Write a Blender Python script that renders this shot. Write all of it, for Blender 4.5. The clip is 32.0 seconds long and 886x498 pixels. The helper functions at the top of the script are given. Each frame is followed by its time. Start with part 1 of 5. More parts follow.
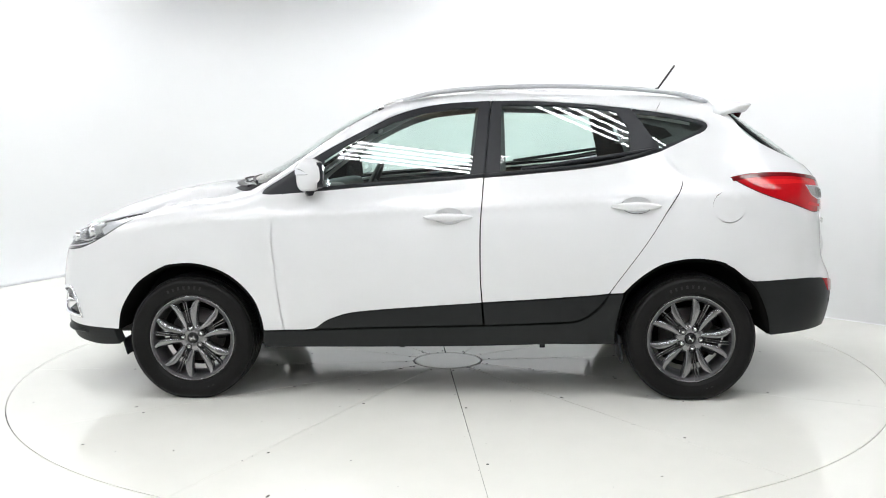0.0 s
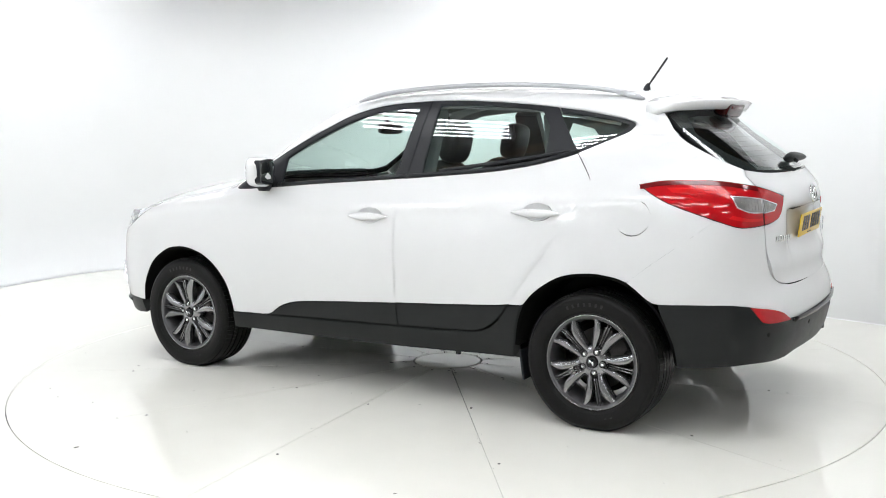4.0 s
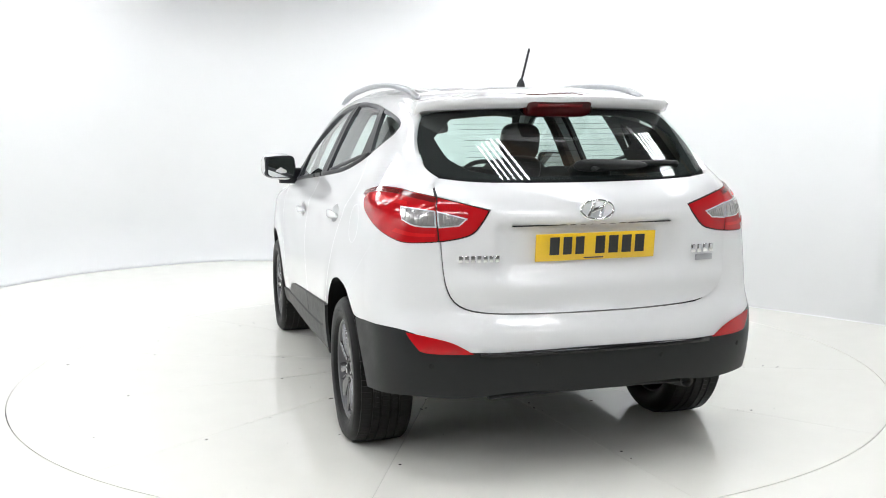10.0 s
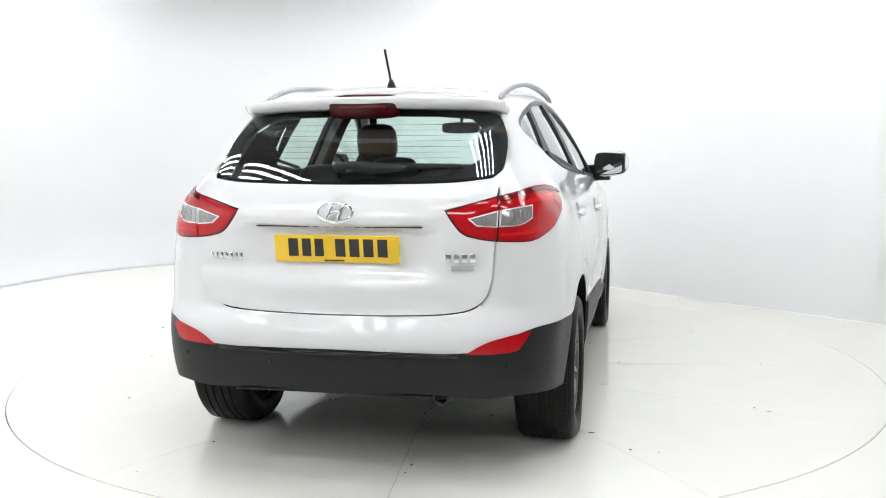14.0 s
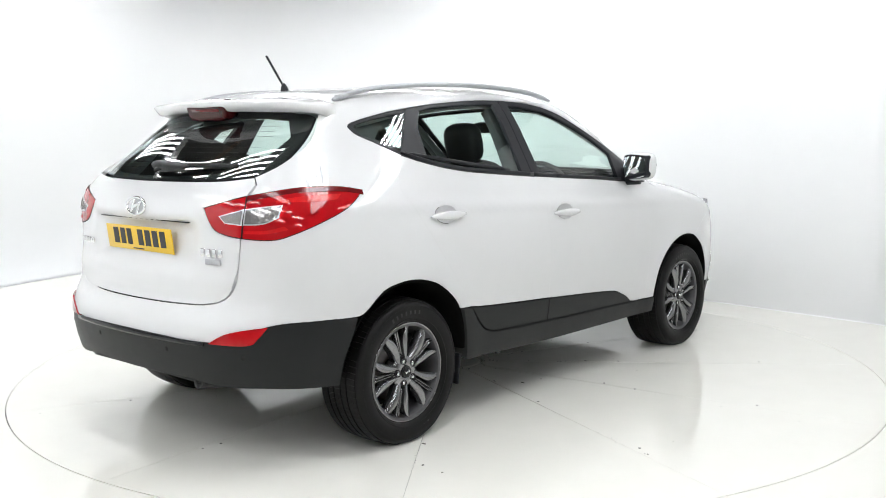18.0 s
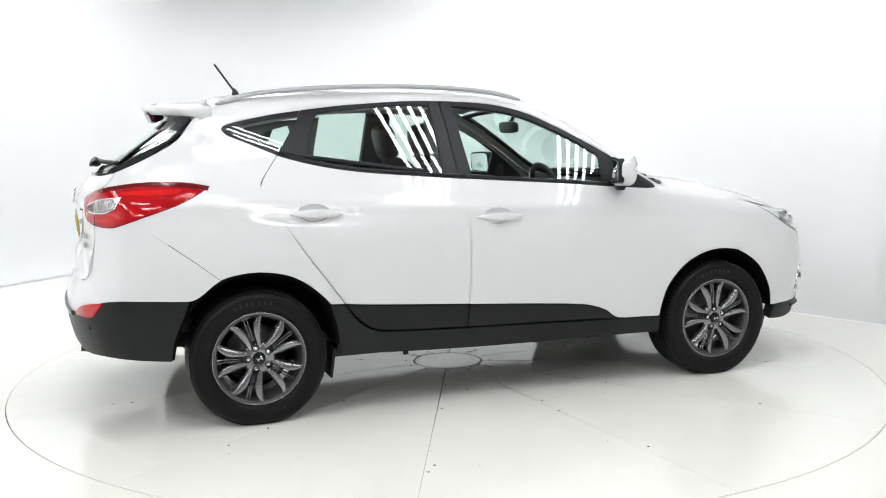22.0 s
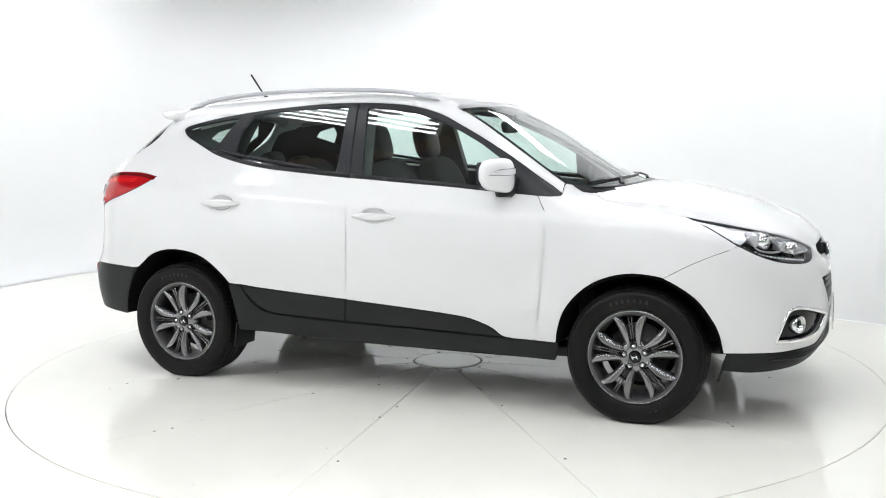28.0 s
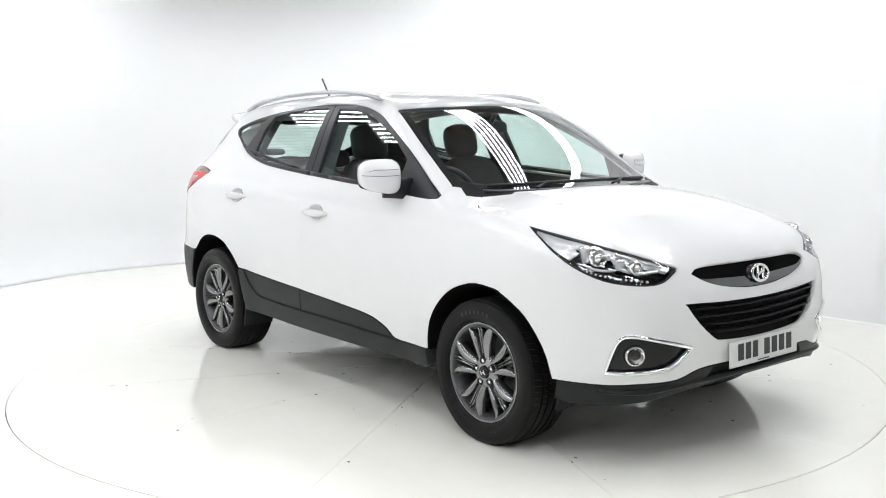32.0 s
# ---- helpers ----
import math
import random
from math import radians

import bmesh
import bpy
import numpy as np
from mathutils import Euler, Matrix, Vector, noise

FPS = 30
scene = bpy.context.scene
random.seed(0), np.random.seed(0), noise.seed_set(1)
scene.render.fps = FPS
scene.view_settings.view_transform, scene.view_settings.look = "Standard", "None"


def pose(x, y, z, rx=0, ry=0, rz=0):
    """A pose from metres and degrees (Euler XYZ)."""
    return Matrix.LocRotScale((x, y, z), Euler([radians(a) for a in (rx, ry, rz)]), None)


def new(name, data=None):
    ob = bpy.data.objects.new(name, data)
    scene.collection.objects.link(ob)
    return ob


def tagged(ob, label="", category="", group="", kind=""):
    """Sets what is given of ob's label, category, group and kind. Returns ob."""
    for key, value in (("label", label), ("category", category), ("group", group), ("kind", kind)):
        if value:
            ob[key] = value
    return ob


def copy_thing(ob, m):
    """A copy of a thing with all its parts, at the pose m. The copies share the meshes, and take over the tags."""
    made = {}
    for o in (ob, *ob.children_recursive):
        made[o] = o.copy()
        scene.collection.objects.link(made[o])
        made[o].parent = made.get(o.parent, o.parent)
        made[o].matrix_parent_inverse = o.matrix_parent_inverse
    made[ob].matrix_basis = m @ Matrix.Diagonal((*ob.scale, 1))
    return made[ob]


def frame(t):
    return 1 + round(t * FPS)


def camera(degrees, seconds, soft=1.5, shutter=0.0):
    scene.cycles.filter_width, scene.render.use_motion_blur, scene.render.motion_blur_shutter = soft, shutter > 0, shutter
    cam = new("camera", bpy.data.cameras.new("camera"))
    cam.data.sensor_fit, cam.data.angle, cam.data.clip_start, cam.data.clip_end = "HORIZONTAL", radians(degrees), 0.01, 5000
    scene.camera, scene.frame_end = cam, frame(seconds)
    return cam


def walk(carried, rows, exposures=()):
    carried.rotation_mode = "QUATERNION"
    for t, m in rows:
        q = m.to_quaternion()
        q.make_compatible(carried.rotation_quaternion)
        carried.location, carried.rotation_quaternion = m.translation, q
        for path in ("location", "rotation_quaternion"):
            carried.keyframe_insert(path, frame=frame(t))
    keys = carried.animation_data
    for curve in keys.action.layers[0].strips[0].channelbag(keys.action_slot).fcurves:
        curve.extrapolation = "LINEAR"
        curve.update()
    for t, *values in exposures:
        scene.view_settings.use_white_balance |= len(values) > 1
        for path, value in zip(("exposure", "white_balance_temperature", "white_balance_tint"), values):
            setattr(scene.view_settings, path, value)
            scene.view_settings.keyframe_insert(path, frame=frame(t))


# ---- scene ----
# camera: stands still on a tripod; the car turns on its turntable
cam = camera(49.38, 32.0, soft=1.0)
STAND = pose(0, -5.866, 1.412, 83.054, 0, 0.231) @ pose(0, 0, 0, 0, 0, -0.497)
walk(cam, [(0.0, STAND), (32.0, STAND)])
TURN_START, TURN_RATE = 177.522, -7.1292
OFF_AXIS = Vector((-0.010, 0.010, 0.0))


# world: a closed, windowless hall, lit by its tube lights alone
world = bpy.data.worlds.new("world")
world.use_nodes = True
world.node_tree.nodes["Background"].inputs[0].default_value = (0.02, 0.02, 0.02, 1)
world.node_tree.nodes["Background"].inputs[1].default_value = 0.2
scene.world = world
scene.view_settings.exposure = -0.07
TUBE_POWER = 21.4

# ---- materials ----
def material(name, colour, rough=0.5, metal=0.0, coat=0.0, grain=0.0, scale=40.0, bump=0.0, spec=0.5, wear=0.0):
    """Principled surface with two scales of variation in tone and gloss, and a fine relief."""
    m = bpy.data.materials.new(name)
    m.use_nodes = True
    nt = m.node_tree
    b = nt.nodes["Principled BSDF"]
    b.inputs["Base Color"].default_value = (*colour, 1)
    b.inputs["Roughness"].default_value = rough
    b.inputs["Metallic"].default_value = metal
    b.inputs["Coat Weight"].default_value = coat
    b.inputs["Coat Roughness"].default_value = 0.02
    b.inputs["Specular IOR Level"].default_value = spec
    if grain or bump or wear:
        tc = nt.nodes.new("ShaderNodeTexCoord")
        fine = nt.nodes.new("ShaderNodeTexNoise")
        fine.inputs["Scale"].default_value = scale
        fine.inputs["Detail"].default_value = 4
        broad = nt.nodes.new("ShaderNodeTexNoise")
        broad.inputs["Scale"].default_value = scale * 0.06
        broad.inputs["Detail"].default_value = 3
        for n in (fine, broad):
            nt.links.new(tc.outputs["Object"], n.inputs["Vector"])
        add = nt.nodes.new("ShaderNodeMath")
        add.operation = "ADD"
        nt.links.new(fine.outputs["Fac"], add.inputs[0])
        nt.links.new(broad.outputs["Fac"], add.inputs[1])
        if grain:
            ramp = nt.nodes.new("ShaderNodeMapRange")
            ramp.inputs["From Min"].default_value, ramp.inputs["From Max"].default_value = 0.6, 1.4
            ramp.inputs["To Min"].default_value, ramp.inputs["To Max"].default_value = 1 - grain, 1 + grain
            mul = nt.nodes.new("ShaderNodeVectorMath")
            mul.operation = "SCALE"
            mul.inputs[0].default_value = colour
            nt.links.new(add.outputs[0], ramp.inputs["Value"])
            nt.links.new(ramp.outputs["Result"], mul.inputs["Scale"])
            nt.links.new(mul.outputs["Vector"], b.inputs["Base Color"])
        if wear:
            r2 = nt.nodes.new("ShaderNodeMapRange")
            r2.inputs["From Min"].default_value, r2.inputs["From Max"].default_value = 0.6, 1.4
            r2.inputs["To Min"].default_value, r2.inputs["To Max"].default_value = max(0.0, rough - wear), min(1.0, rough + wear)
            nt.links.new(add.outputs[0], r2.inputs["Value"])
            nt.links.new(r2.outputs["Result"], b.inputs["Roughness"])
        if bump:
            bp = nt.nodes.new("ShaderNodeBump")
            bp.inputs["Strength"].default_value = bump
            bp.inputs["Distance"].default_value = 0.002
            nt.links.new(fine.outputs["Fac"], bp.inputs["Height"])
            nt.links.new(bp.outputs["Normal"], b.inputs["Normal"])
    return m


def glass(name, tint, mirror=0.084):
    """A thin pane: what it lets through is tinted, what it mirrors follows Fresnel."""
    m = bpy.data.materials.new(name)
    m.use_nodes = True
    nt = m.node_tree
    nt.nodes.clear()
    out = nt.nodes.new("ShaderNodeOutputMaterial")
    mix = nt.nodes.new("ShaderNodeMixShader")
    lw = nt.nodes.new("ShaderNodeLayerWeight")
    lw.inputs["Blend"].default_value = 0.5
    p5 = nt.nodes.new("ShaderNodeMath")
    p5.operation = "POWER"
    p5.inputs[1].default_value = 5.0
    fr = nt.nodes.new("ShaderNodeMapRange")
    fr.inputs["To Min"].default_value, fr.inputs["To Max"].default_value = mirror, 1.0
    nt.links.new(lw.outputs["Facing"], p5.inputs[0])
    nt.links.new(p5.outputs[0], fr.inputs["Value"])
    clear = nt.nodes.new("ShaderNodeBsdfTransparent")
    clear.inputs[0].default_value = (*tint, 1)
    gloss = nt.nodes.new("ShaderNodeBsdfGlossy")
    gloss.inputs["Roughness"].default_value = 0.0
    gloss.inputs[0].default_value = (1, 1, 1, 1)
    nt.links.new(fr.outputs[0], mix.inputs[0])
    nt.links.new(clear.outputs[0], mix.inputs[1])
    nt.links.new(gloss.outputs[0], mix.inputs[2])
    nt.links.new(mix.outputs[0], out.inputs[0])
    return m


def glowing(name, colour, strength):
    m = bpy.data.materials.new(name)
    m.use_nodes = True
    b = m.node_tree.nodes["Principled BSDF"]
    b.inputs["Base Color"].default_value = (0.8, 0.8, 0.8, 1)
    b.inputs["Emission Color"].default_value = (*colour, 1)
    b.inputs["Emission Strength"].default_value = strength
    return m


PAINT = material("white_car_paint", (0.71, 0.715, 0.72), 0.35, 0, 1.0, grain=0.012, scale=9, wear=0.03)
CLAD = material("grained_black_plastic", (0.012, 0.0135, 0.0135), 0.43, grain=0.12, scale=260, bump=0.2, wear=0.06, spec=0.24)
TRIM = material("satin_black_trim", (0.015, 0.016, 0.019), 0.36, grain=0.08, scale=60, wear=0.05, spec=0.27)
GLOSS_BLACK = material("gloss_black", (0.006, 0.006, 0.007), 0.10, spec=0.35)
FRIT = material("printed_glass_border", (0.008, 0.008, 0.009), 0.6, spec=0.1, grain=0.1, scale=80)
DARK = material("dark_cavity", (0.006, 0.006, 0.006), 0.9, grain=0.2, scale=30)
LINER = material("felt_arch_liner", (0.004, 0.004, 0.004), 0.95, grain=0.3, scale=150, bump=0.4, spec=0.05)
UNDER = material("underbody", (0.022, 0.022, 0.022), 0.7, grain=0.35, scale=25, wear=0.15)
CHROME = material("chrome", (0.82, 0.83, 0.84), 0.06, 1.0, grain=0.02, scale=20)
SLAT = material("satin_black_slat", (0.004, 0.004, 0.0045), 0.3, grain=0.1, scale=60, spec=0.10)
DARK_CHROME = material("shaded_chrome", (0.16, 0.165, 0.17), 0.07, 1.0, grain=0.04, scale=20)
SATIN = material("satin_aluminium", (0.46, 0.47, 0.49), 0.45, 0.7, grain=0.05, scale=80, wear=0.06)
ALLOY = material("gunmetal_alloy", (0.25, 0.25, 0.257), 0.24, 0.88, grain=0.06, scale=60, wear=0.05)
# darker copy of the alloy, with the barrel's shade put into its colour
ALLOY_SHADED = material("shaded_alloy_barrel", (0.10, 0.10, 0.105), 0.42, 0.7, grain=0.15, scale=40, wear=0.1)
DISC = material("brake_steel", (0.22, 0.21, 0.20), 0.38, 0.9, grain=0.15, scale=50, wear=0.1)
TYRE = material("tyre_rubber", (0.0072, 0.007, 0.0068), 0.46, grain=0.25, scale=90, bump=0.2, wear=0.10, spec=0.17)
RUBBER_MARK = material("raised_rubber_marks", (0.009, 0.009, 0.009), 0.46, grain=0.2, scale=90, wear=0.1)
GLASS = glass("green_tinted_glass", (0.82, 0.93, 0.895))
SCREEN = glass("windscreen_glass", (0.82, 0.93, 0.90))
LENS = glass("clear_lens", (0.96, 0.97, 0.97), 0.05)
RED = material("red_lamp_lens", (0.43, 0.006, 0.010), 0.08, 0, 0.35, spec=0.3, grain=0.10, scale=30)
BRIGHT_RED = material("bright_red_lens", (0.60, 0.012, 0.014), 0.12, 0, 0.2, spec=0.3, grain=0.10, scale=60)
# red lens darkened by the spoiler's shade, which is put into the colour
SHADED_RED = material("shaded_red_lens", (0.045, 0.002, 0.003), 0.15, 0, 0.1, grain=0.15, scale=40, spec=0.25)
DEEP_RED = material("dark_red_lens", (0.13, 0.003, 0.005), 0.12, 0, 0.2, grain=0.15, scale=40)
CLEAR = material("frosted_clear_lens", (0.34, 0.33, 0.325), 0.16, 0.5, 1.0, grain=0.22, scale=70)
BROW = material("bright_lamp_trim", (0.70, 0.705, 0.73), 0.32, 0.45, grain=0.05, scale=35)
SILVERED = material("lamp_reflector", (0.58, 0.59, 0.61), 0.22, 0.7, grain=0.12, scale=35)
PLATE_YELLOW = material("yellow_reflective_plate", (0.78, 0.50, 0.015), 0.35, coat=0.4, grain=0.05, scale=120)
PLATE_WHITE = material("white_reflective_plate", (0.60, 0.61, 0.60), 0.35, coat=0.4, grain=0.04, scale=120)
GRIT = material("dark_grit", (0.11, 0.105, 0.095), 0.8, grain=0.4, scale=90)
INK = material("black_plate_ink", (0.02, 0.02, 0.02), 0.45, grain=0.1, scale=100)
FABRIC = material("charcoal_seat_cloth", (0.055, 0.053, 0.052), 0.9, grain=0.25, scale=220, bump=0.5)
LEATHER = material("black_leather", (0.020, 0.020, 0.021), 0.45, grain=0.15, scale=140, bump=0.3)
DASH = material("grey_dash_plastic", (0.075, 0.078, 0.080), 0.55, grain=0.12, scale=240, bump=0.3)
LINING = material("grey_headlining", (0.34, 0.34, 0.33), 0.95, grain=0.06, scale=180, bump=0.2)
MIRROR = material("mirror_glass", (0.85, 0.87, 0.88), 0.015, 1.0)
WALL = material("white_studio_paint", (0.775, 0.783, 0.785), 0.7, grain=0.012, scale=3, wear=0.05)
STEEL = material("dark_roof_steel", (0.095, 0.090, 0.085), 0.7, grain=0.2, scale=4, wear=0.1)
TIMBER = material("brown_roof_timber", (0.17, 0.11, 0.065), 0.75, grain=0.25, scale=12, bump=0.2)
HALL = material("dim_hall_wall", (0.30, 0.30, 0.29), 0.85, grain=0.2, scale=5)
BATTEN = material("white_lamp_batten", (0.75, 0.75, 0.75), 0.5, grain=0.03, scale=30)
TUBE = glowing("lit_tube", (0.965, 0.985, 1.015), TUBE_POWER)


def floor_paint(name):
    """White epoxy floor: semi-gloss, with faint scuffs and specks of dirt."""
    m = material(name, (0.89, 0.882, 0.82), 0.10, grain=0.02, scale=6, wear=0.04, spec=0.5)
    nt = m.node_tree
    b = nt.nodes["Principled BSDF"]
    tc = nt.nodes.new("ShaderNodeTexCoord")
    vo = nt.nodes.new("ShaderNodeTexNoise")
    vo.inputs["Scale"].default_value = 9.0
    vo.inputs["Detail"].default_value = 6
    vo.inputs["Roughness"].default_value = 0.75
    nt.links.new(tc.outputs["Object"], vo.inputs["Vector"])
    mr = nt.nodes.new("ShaderNodeMapRange")
    mr.inputs["From Min"].default_value, mr.inputs["From Max"].default_value = 0.728, 0.77
    nt.links.new(vo.outputs["Fac"], mr.inputs["Value"])
    mix = nt.nodes.new("ShaderNodeMix")
    mix.data_type = "RGBA"
    mix.inputs["B"].default_value = (0.35, 0.34, 0.32, 1)
    old = b.inputs["Base Color"].links[0].from_socket
    nt.links.new(mr.outputs["Result"], mix.inputs["Factor"])
    nt.links.new(old, mix.inputs["A"])
    nt.links.new(mix.outputs["Result"], b.inputs["Base Color"])
    return m


FLOOR = floor_paint("white_floor_paint")
TABLE = floor_paint("white_turntable_paint")

# ---- mesh helpers ----
from mathutils.geometry import delaunay_2d_cdt


def mesh_of(name, verts, faces, smooth=True, normals=None):
    me = bpy.data.meshes.new(name)
    me.from_pydata([tuple(v) for v in verts], [], [tuple(f) for f in faces])
    me.update()
    if smooth:
        me.polygons.foreach_set("use_smooth", [True] * len(me.polygons))
    if normals is not None:
        me.normals_split_custom_set_from_vertices([tuple(n) for n in normals])
    return me


def part(name, mesh, mat, parent=None, label="", at=None):
    """Links a mesh (or a bmesh) as one object under a thing or a part."""
    if isinstance(mesh, bmesh.types.BMesh):
        bm, mesh = mesh, bpy.data.meshes.new(name)
        bm.normal_update()
        bm.to_mesh(mesh)
        bm.free()
    if mat and not mesh.materials:
        mesh.materials.append(mat)
    ob = new(name, mesh)
    if parent:
        ob.parent = parent
    if at is not None:
        ob.matrix_basis = at
    if label:
        ob["label"] = label
    return ob


def box(sx, sy, sz, bevel=0.0, at=(0, 0, 0), seg=2):
    bm = bmesh.new()
    bmesh.ops.create_cube(bm, size=1, matrix=Matrix.Translation(at) @ Matrix.Diagonal((sx, sy, sz, 1)))
    if bevel:
        bmesh.ops.bevel(bm, geom=bm.edges[:], offset=bevel, segments=seg, profile=0.5, affect="EDGES")
        for f in bm.faces:
            f.smooth = True
    return bm


def pillow(name, sx, sy, sz, e=0.45, n=20, m=Matrix(), shape=None):
    """A rounded block: half sizes, and how square it is; shape bends its points."""
    verts, faces = [], []
    sg = lambda a, p: math.copysign(abs(a) ** p, a)
    for i in range(n // 2 + 1):
        v = -math.pi / 2 + math.pi * i / (n // 2)
        for j in range(n):
            u = 2 * math.pi * j / n
            p = Vector((sx * sg(math.cos(v), e) * sg(math.cos(u), e), sy * sg(math.cos(v), e) * sg(math.sin(u), e), sz * sg(math.sin(v), e)))
            if shape:
                p = Vector(shape(p))
            verts.append(m @ p)
    for i in range(n // 2):
        for j in range(n):
            a, b = i * n + j, i * n + (j + 1) % n
            faces.append((a, b, b + n, a + n))
    return mesh_of(name, verts, faces)


def lathe(name, profile, n=64, axis="y"):
    """Turns (radius, along) pairs about an axis."""
    verts, faces = [], []
    k = len(profile)
    for i in range(n):
        a = 2 * math.pi * i / n
        for r, t in profile:
            p = (r * math.cos(a), t, r * math.sin(a)) if axis == "y" else (r * math.cos(a), r * math.sin(a), t)
            verts.append(p)
    for i in range(n):
        for j in range(k - 1):
            a, b = i * k + j, ((i + 1) % n) * k + j
            faces.append((a, a + 1, b + 1, b) if axis == "y" else (a, b, b + 1, a + 1))
    return mesh_of(name, verts, faces)


def sweep(name, path, section, up=(0, 0, 1), scale=None, caps=True, closed=False):
    """Drags a closed section (right, up) along a path."""
    path = [Vector(p) for p in path]
    n, k = len(path), len(section)
    verts, faces = [], []
    for i, p in enumerate(path):
        a = path[(i - 1) % n] if closed else path[max(i - 1, 0)]
        b = path[(i + 1) % n] if closed else path[min(i + 1, n - 1)]
        t = (b - a).normalized()
        r = t.cross(Vector(up)).normalized()
        u = r.cross(t)
        s = scale[i] if scale else 1.0
        verts += [p + r * x * s + u * y * s for x, y in section]
    for i in range(n if closed else n - 1):
        for j in range(k):
            a, b = i * k + j, i * k + (j + 1) % k
            c = (i + 1) % n
            faces.append((a, b, c * k + (j + 1) % k, c * k + j))
    if caps and not closed:
        faces += [tuple(range(k))[::-1], tuple((n - 1) * k + j for j in range(k))]
    return mesh_of(name, verts, faces)


def round_section(w, h, n=10, e=0.8):
    sg = lambda a, p: math.copysign(abs(a) ** p, a)
    return [(w * sg(math.cos(2 * math.pi * i / n), e), h * sg(math.sin(2 * math.pi * i / n), e)) for i in range(n)]


def smooth_path(pts, per=8, closed=False):
    """Catmull-Rom through control points."""
    P = [Vector(p) for p in pts]
    n = len(P)
    out = []
    for i in range(n if closed else n - 1):
        p0 = P[(i - 1) % n] if closed or i else P[0]
        p1, p2 = P[i], P[(i + 1) % n]
        p3 = P[(i + 2) % n] if closed or i + 2 < n else P[-1]
        for j in range(per):
            t = j / per
            out.append(0.5 * ((2 * p1) + (p2 - p0) * t + (2 * p0 - 5 * p1 + 4 * p2 - p3) * t * t + (3 * p1 - p0 - 3 * p2 + p3) * t ** 3))
    if not closed:
        out.append(P[-1])
    return out


# ---- the car's skin ----
def fair(pts, soft):
    """The curve near a few control pairs with its bends evened out over a length."""
    raw = curve(pts)
    step = soft / 3
    xs = np.arange(pts[0][0], pts[-1][0] + step, step)
    k = np.arange(-9, 10)
    w = np.exp(-0.5 * (k / 3.0) ** 2)
    w /= w.sum()
    return curve([(x, float(np.sum(w * raw(x + k * step)))) for x in xs])


def curve(pts):
    """A smooth function through a few control pairs."""
    xs = np.array([p[0] for p in pts], float)
    ys = np.array([p[1] for p in pts], float)
    d = np.diff(ys) / np.diff(xs)
    m = np.concatenate([[d[0]], (d[1:] * np.diff(xs)[:-1] + d[:-1] * np.diff(xs)[1:]) / (xs[2:] - xs[:-2]), [d[-1]]])

    def at(x):
        x = np.asarray(x, float)
        i = np.clip(np.searchsorted(xs, x) - 1, 0, len(xs) - 2)
        h = xs[i + 1] - xs[i]
        t = (x - xs[i]) / h
        u = np.clip(t, 0, 1)
        v = ((1 + 2 * u) * (1 - u) ** 2 * ys[i] + u * (1 - u) ** 2 * h * m[i]
             + u * u * (3 - 2 * u) * ys[i + 1] + u * u * (u - 1) * h * m[i + 1])
        return v + np.where(t < 0, t * h * m[i], 0) + np.where(t > 1, (t - 1) * h * m[i + 1], 0)
    return at


def bell(x, c, w):
    return np.exp(-((x - c) / w) ** 2)


# half width over height at the doors
SECTION = fair([(0.15, 0.80), (0.25, 0.855), (0.4, 0.885), (0.6, 0.900), (0.8, 0.905), (0.93, 0.893), (1.02, 0.872),
                 (1.1, 0.838), (1.2, 0.7925), (1.35, 0.7215), (1.5, 0.6455), (1.6, 0.575), (1.7, 0.48)], 0.045)
# how far the sides draw in along the car, low down and at the greenhouse
TAPER_LOW = fair([(-2.3, 0.16), (-2.0, 0.06), (-1.7, 0.022), (-1.3, 0.004), (-0.9, 0.0), (0.8, 0.0), (1.2, 0.008),
                   (1.5, 0.014), (1.7, 0.036), (1.85, 0.066), (2.0, 0.120), (2.3, 0.28)], 0.08)
TAPER_HIGH = fair([(-2.3, 0.26), (-1.9, 0.14), (-1.5, 0.05), (-1.1, 0.012), (-0.6, 0.0), (0.3, 0.0), (0.8, 0.008), (1.2, 0.02),
                    (1.6, 0.05), (2.3, 0.2)], 0.08)
# height along the middle: bonnet, windscreen, roof, spoiler
TOP = fair([(-2.3, 1.44), (-1.85, 1.53), (-1.6, 1.583), (-1.2, 1.63), (-0.6, 1.655), (-0.1, 1.65), (0.15, 1.628), (0.28, 1.603), (0.40, 1.556),
             (0.60, 1.456), (0.73, 1.379), (0.93, 1.254), (1.05, 1.180), (1.12, 1.148), (1.18, 1.138), (1.3, 1.13), (1.5, 1.103), (1.77, 1.036), (1.92, 0.980), (2.05, 0.919), (2.15, 0.85), (2.3, 0.72)], 0.03)
# the tail and the nose along the middle, over height
TAIL = fair([(0.15, -2.03), (0.25, -2.10), (0.35, -2.15), (0.45, -2.18), (0.55, -2.19), (0.63, -2.18), (0.70, -2.145), (0.8, -2.13),
              (0.95, -2.12), (1.08, -2.11), (1.15, -2.085), (1.22, -2.022), (1.35, -1.854), (1.49, -1.655), (1.6, -1.487)], 0.02)
NOSE = fair([(0.15, 2.05), (0.25, 2.11), (0.35, 2.158), (0.5, 2.188), (0.65, 2.185), (0.8, 2.155), (0.9, 2.11), (1.0, 2.03), (1.2, 1.8)], 0.03)


def smax(a, b, k):
    h = np.clip(0.5 + 0.5 * (a - b) / k, 0, 1)
    return b + (a - b) * h + k * h * (1 - h)


